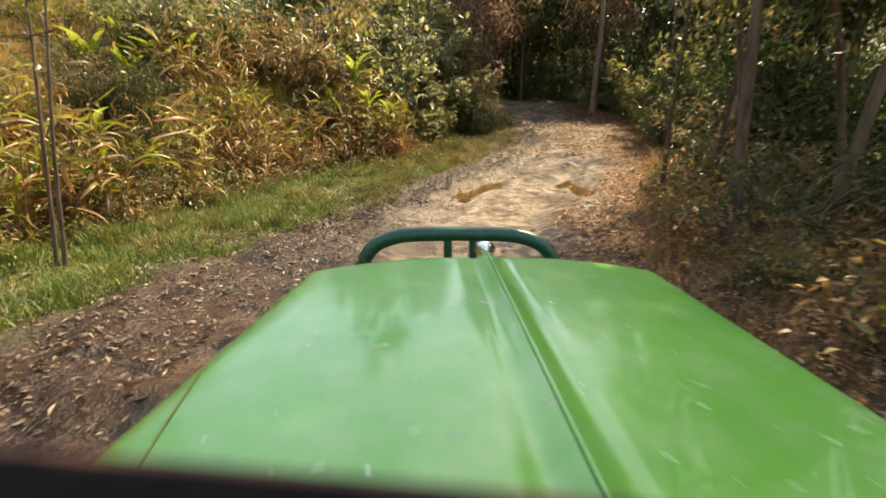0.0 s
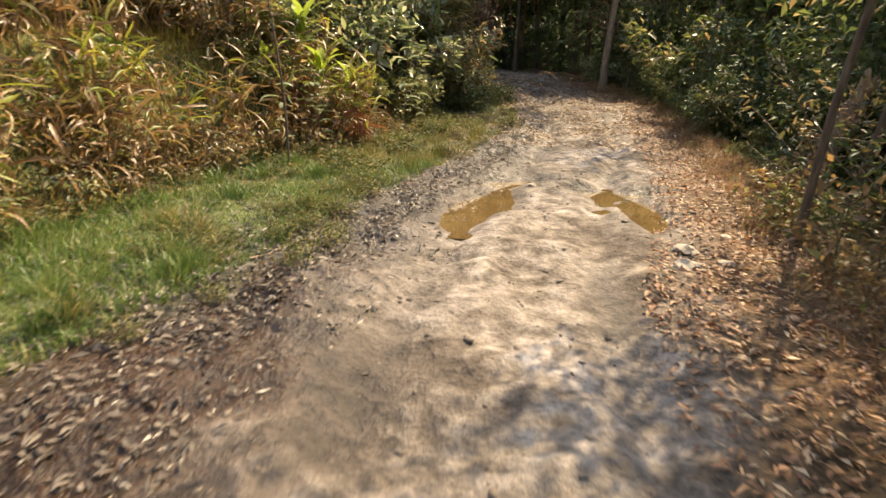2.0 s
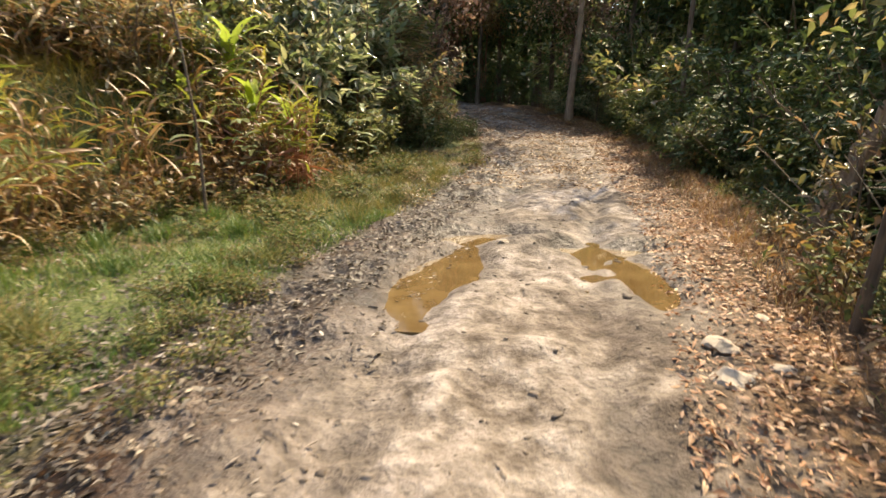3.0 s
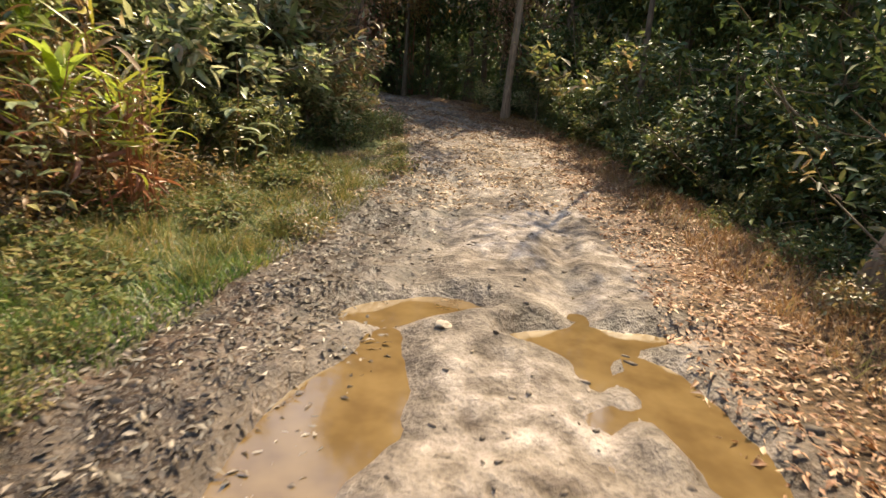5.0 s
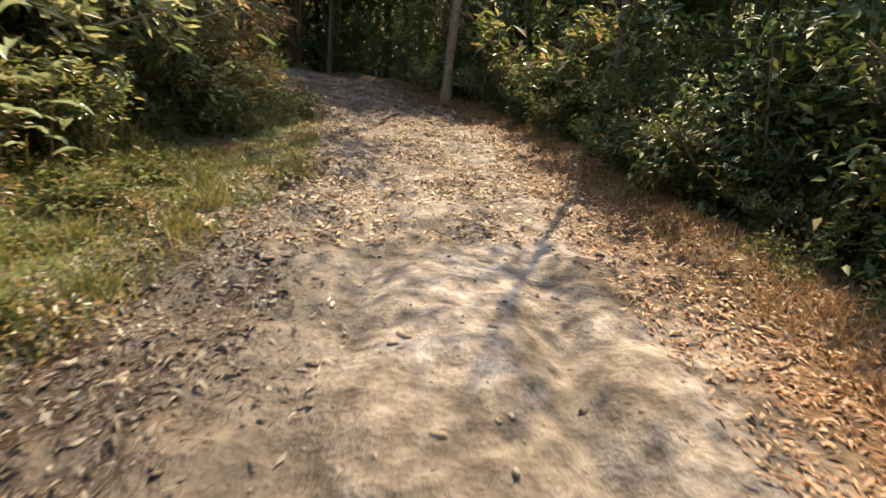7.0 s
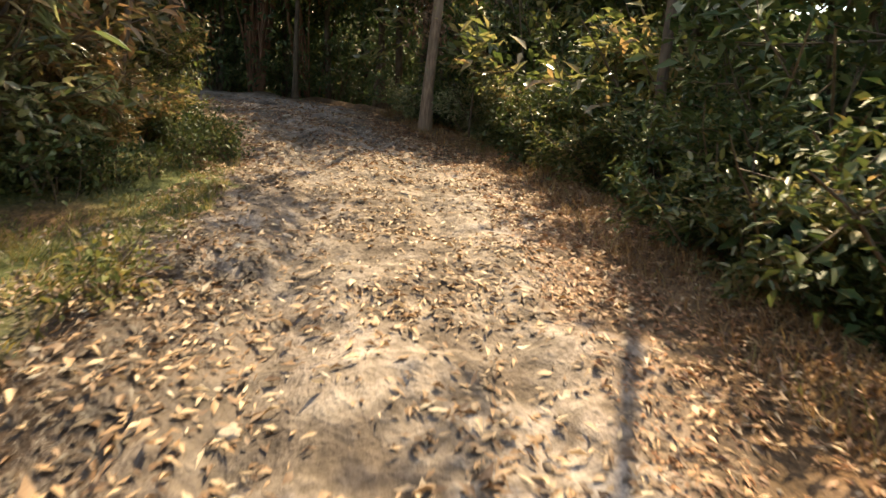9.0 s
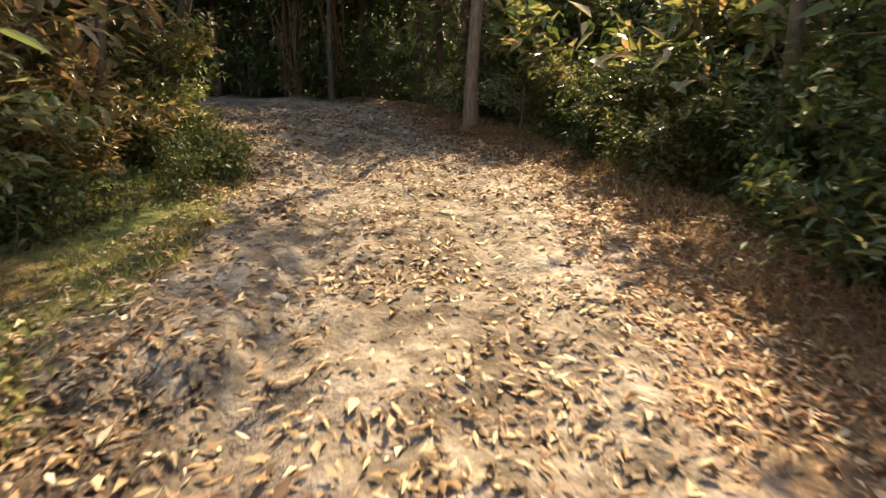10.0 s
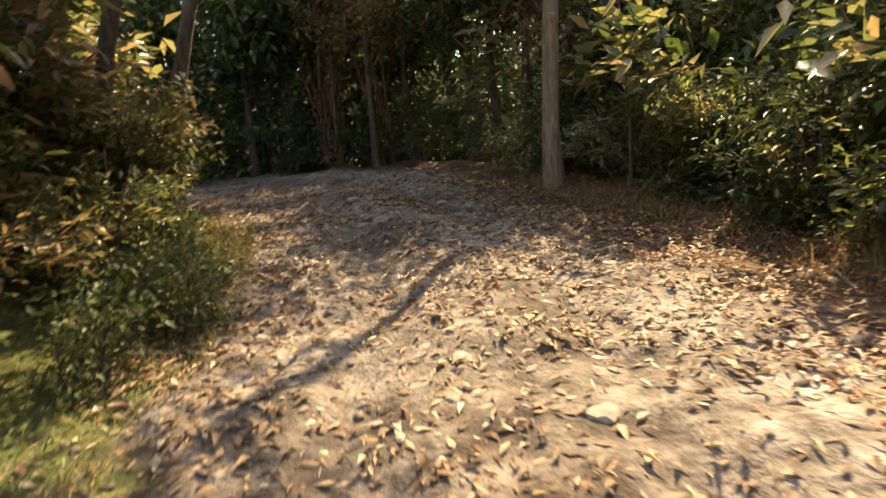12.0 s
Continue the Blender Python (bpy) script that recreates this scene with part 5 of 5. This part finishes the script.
def wheel(u, v, zc):
    bm = bmesh.new()
    prof = [(0.19, -0.08), (0.29, -0.095), (0.325, -0.075), (0.33, 0.0), (0.325, 0.075), (0.29, 0.095), (0.19, 0.08)]
    rings = []
    for k in range(28):
        th = 2 * np.pi * k / 28
        rings.append([bm.verts.new((w, rr * math.cos(th) * (1 + (0.02 if k % 2 and rr > 0.3 else 0)), rr * math.sin(th) * (1 + (0.02 if k % 2 and rr > 0.3 else 0)))) for rr, w in prof])
    for k in range(28):
        for j in range(6):
            bm.faces.new((rings[k][j], rings[(k + 1) % 28][j], rings[(k + 1) % 28][j + 1], rings[k][j + 1]))
    bmesh.ops.recalc_face_normals(bm, faces=bm.faces)
    root = part("wheel", None, car)
    root.location = (u, v, zc)
    part("tyre", bm_mesh("tyre", bm, RUBBER), root)
    bm = bmesh.new()
    bmesh.ops.create_cone(bm, cap_ends=True, segments=24, radius1=0.195, radius2=0.195, depth=0.13, matrix=Matrix.Rotation(math.pi / 2, 4, "Y"))
    part("rim", bm_mesh("rim", bm, STEEL), root)


for u, v in ((MID - 0.7, 1.35), (MID + 0.7, 1.35), (MID - 0.7, -0.95), (MID + 0.7, -0.95)):
    wheel(u, v, (float(ground_z(SIZE * u, SIZE * v)) - EYE * (1 - SIZE)) / SIZE + 0.315)
# the open tub
for sgn in (-1, 1):
    bm = bmesh.new()
    outline = [(0.4, 0.58), (0.4, 1.06), (0.3, 1.04), (0.2, 0.9), (0.1, 0.8), (-0.3, 0.8), (-0.5, 0.95), (-1.45, 0.95), (-1.48, 0.92), (-1.48, 0.58), (-1.32, 0.6), (-1.26, 0.7), (-0.64, 0.7), (-0.58, 0.58)]
    face = bm.faces.new([bm.verts.new((MID + sgn * 0.7, a, b)) for a, b in outline])
    ex = bmesh.ops.extrude_face_region(bm, geom=[face])
    bmesh.ops.translate(bm, vec=(-sgn * 0.03, 0, 0), verts=[g for g in ex["geom"] if isinstance(g, bmesh.types.BMVert)])
    bmesh.ops.recalc_face_normals(bm, faces=bm.faces)
    part("tub_side", bm_mesh("tub_side", bm, PAINT), car)
part("tailgate", bm_mesh("tailgate", box_bm((1.34, 0.035, 0.36), (MID, -1.47, 0.76), 0.01), PAINT), car)
part("floor_pan", bm_mesh("floor_pan", box_bm((1.35, 1.86, 0.03), (MID, -0.54, 0.6), 0.004), TRAY), car)


# ---- stones, fallen sticks and single leaves ----
STONE = plain("pale_stone", (0.34, 0.27, 0.2), 0.85, 0.0, 14)
def clods(n, seed):
    """Small lumps of earth and pebbles, each a squashed octahedron with chipped corners."""
    r_ = np.random.default_rng(seed)
    y = r_.uniform(3, 30, n)
    edge = r_.random(n) < 0.55
    x = np.where(edge, LEFT_MUD(y) + r_.normal(0.6, 0.5, n), LEFT_MUD(y) + (RIGHT_EDGE(y) - LEFT_MUD(y)) * r_.uniform(0, 1, n))
    flat = np.abs(ground_z(x + 0.08, y) - ground_z(x - 0.08, y)) + np.abs(ground_z(x, y + 0.08) - ground_z(x, y - 0.08)) < 0.06
    x, y = x[flat], y[flat]
    n = len(x)
    size = np.clip(r_.lognormal(-4.3, 0.5, n), 0.006, 0.042)
    base = np.array([[1, 0, 0], [0, 1, 0], [-1, 0, 0], [0, -1, 0], [0.7, 0.7, 0.5], [-0.7, 0.6, 0.55], [-0.6, -0.7, 0.45], [0.7, -0.6, 0.6], [0, 0, 0.8]], float) * np.array([1.25, 1, 0.75])
    faces = np.array([[0, 1, 4], [1, 5, 4], [1, 2, 5], [2, 6, 5], [2, 3, 6], [3, 7, 6], [3, 0, 7], [0, 4, 7], [4, 5, 8], [5, 6, 8], [6, 7, 8], [7, 4, 8]])
    v = base[None] * size[:, None, None] * (1 + r_.normal(0, 0.22, (n, 9, 1)))
    a = r_.uniform(0, 6.28, n)
    c, q = np.cos(a)[:, None], np.sin(a)[:, None]
    v = np.stack([v[..., 0] * c - v[..., 1] * q * 0.7, v[..., 0] * q + v[..., 1] * c * 0.7, v[..., 2]], -1)
    v = v + np.stack([x, y, ground_z(x, y) - 0.002], -1)[:, None]
    f = faces[None] + (np.arange(n) * 9)[:, None, None]
    return fast_mesh("mud_clods", v.reshape(-1, 3), f.reshape(-1, 3), [CLOD])


CLOD = leaf_material("mud_clods", [(0.0, (0.055, 0.038, 0.027)), (0.5, (0.12, 0.088, 0.063)), (1.0, (0.25, 0.19, 0.14))], 0.75, 0.0, 0.3, 0.4)
tagged(new("mud_clods", clods(6500, 91)), "lumps of dried mud and pebbles on the track", "mud clods", kind="stuff")
STONES = []
for i in range(4):
    bm = bmesh.new()
    bmesh.ops.create_icosphere(bm, subdivisions=2, radius=0.5)
    for w in bm.verts:
        w.co *= 0.8 + 0.45 * noise.noise(w.co * 2.3 + Vector((7 * i, 0, 0)))
        w.co.z *= 0.45
    STONES.append(bm_mesh("stone", bm, STONE))
for i, (x, y, sz) in enumerate(((2.55, 9.1, 0.3), (2.3, 8.6, 0.34), (2.75, 8.75, 0.2), (3.2, 9.6, 0.16), (1.6, 12.05, 0.16), (-1.9, 7.9, 0.14), (5.1, 21.6, 0.22), (4.6, 22.4, 0.18), (4.2, 29.0, 0.35), (5.6, 28.2, 0.25), (2.9, 16.9, 0.15), (3.4, 19.9, 0.14))):
    ob = new("stone", STONES[i % 4])
    ob.matrix_world = Matrix.Translation((x, y, float(ground_z(x, y)) + 0.03 * sz)) @ Matrix.Rotation(i * 1.7, 4, "Z") @ Matrix.Scale(sz, 4)
    tagged(ob, "pale rough stone half sunk in the track", "stone", "stones in the track")
for i, (x, y, ln, a) in enumerate(((-3.6, 10.2, 1.0, 0.4), (-3.3, 9.4, 0.8, 0.1), (-1.3, 9.0, 0.7, 0.9), (6.3, 20.0, 0.6, 1.9), (4.9, 13.6, 0.55, 0.3), (6.0, 16.6, 0.5, 0.8), (2.0, 18.6, 0.45, 2.4), (7.6, 22.8, 0.7, 1.2))):
    r_ = np.random.default_rng(400 + i)
    px, py = x + math.cos(a) * ln * np.linspace(-0.5, 0.5, 8), y + math.sin(a) * ln * np.linspace(-0.5, 0.5, 8) + r_.normal(0, 0.015, 8)
    v, f = tube_arrays(np.stack([px, py, ground_z(px, py) + 0.012], 1), np.linspace(0.014, 0.006, 8), 6)
    tagged(new("stick", fast_mesh("stick", v, f, [BARK_PALE], smooth_faces=True)), "dry fallen stick lying on the ground", "stick", "fallen sticks")
FALLEN = []
for i in range(5):
    r_ = np.random.default_rng(500 + i)
    v, f = strip_leaf(r_, r_.uniform(0.13, 0.21), r_.uniform(0.035, 0.06), 0.5, 1.0, 0.5, 5)
    FALLEN.append(fast_mesh("fallen_leaf", v, f, [LITTER], smooth_faces=True))
lr = np.random.default_rng(77)
for i in range(300):
    k = i % 3
    y = lr.uniform(18.3, 24) if k else lr.uniform(8, 20)
    x = float(LEFT_MUD(y)) + lr.uniform(-0.5, 1.8) if k == 1 else float(RIGHT_EDGE(y)) - lr.uniform(-0.3, 1.2)
    ob = part("fallen_leaf", FALLEN[i % 5], ground)
    ob.matrix_world = Matrix.Translation((x, y, float(ground_z(x, y)) + 0.008)) @ Euler((lr.normal(0, 0.25), lr.normal(0.1, 0.2), lr.uniform(0, 6.28))).to_matrix().to_4x4() @ Matrix.Scale(lr.uniform(0.35, 0.75), 4)
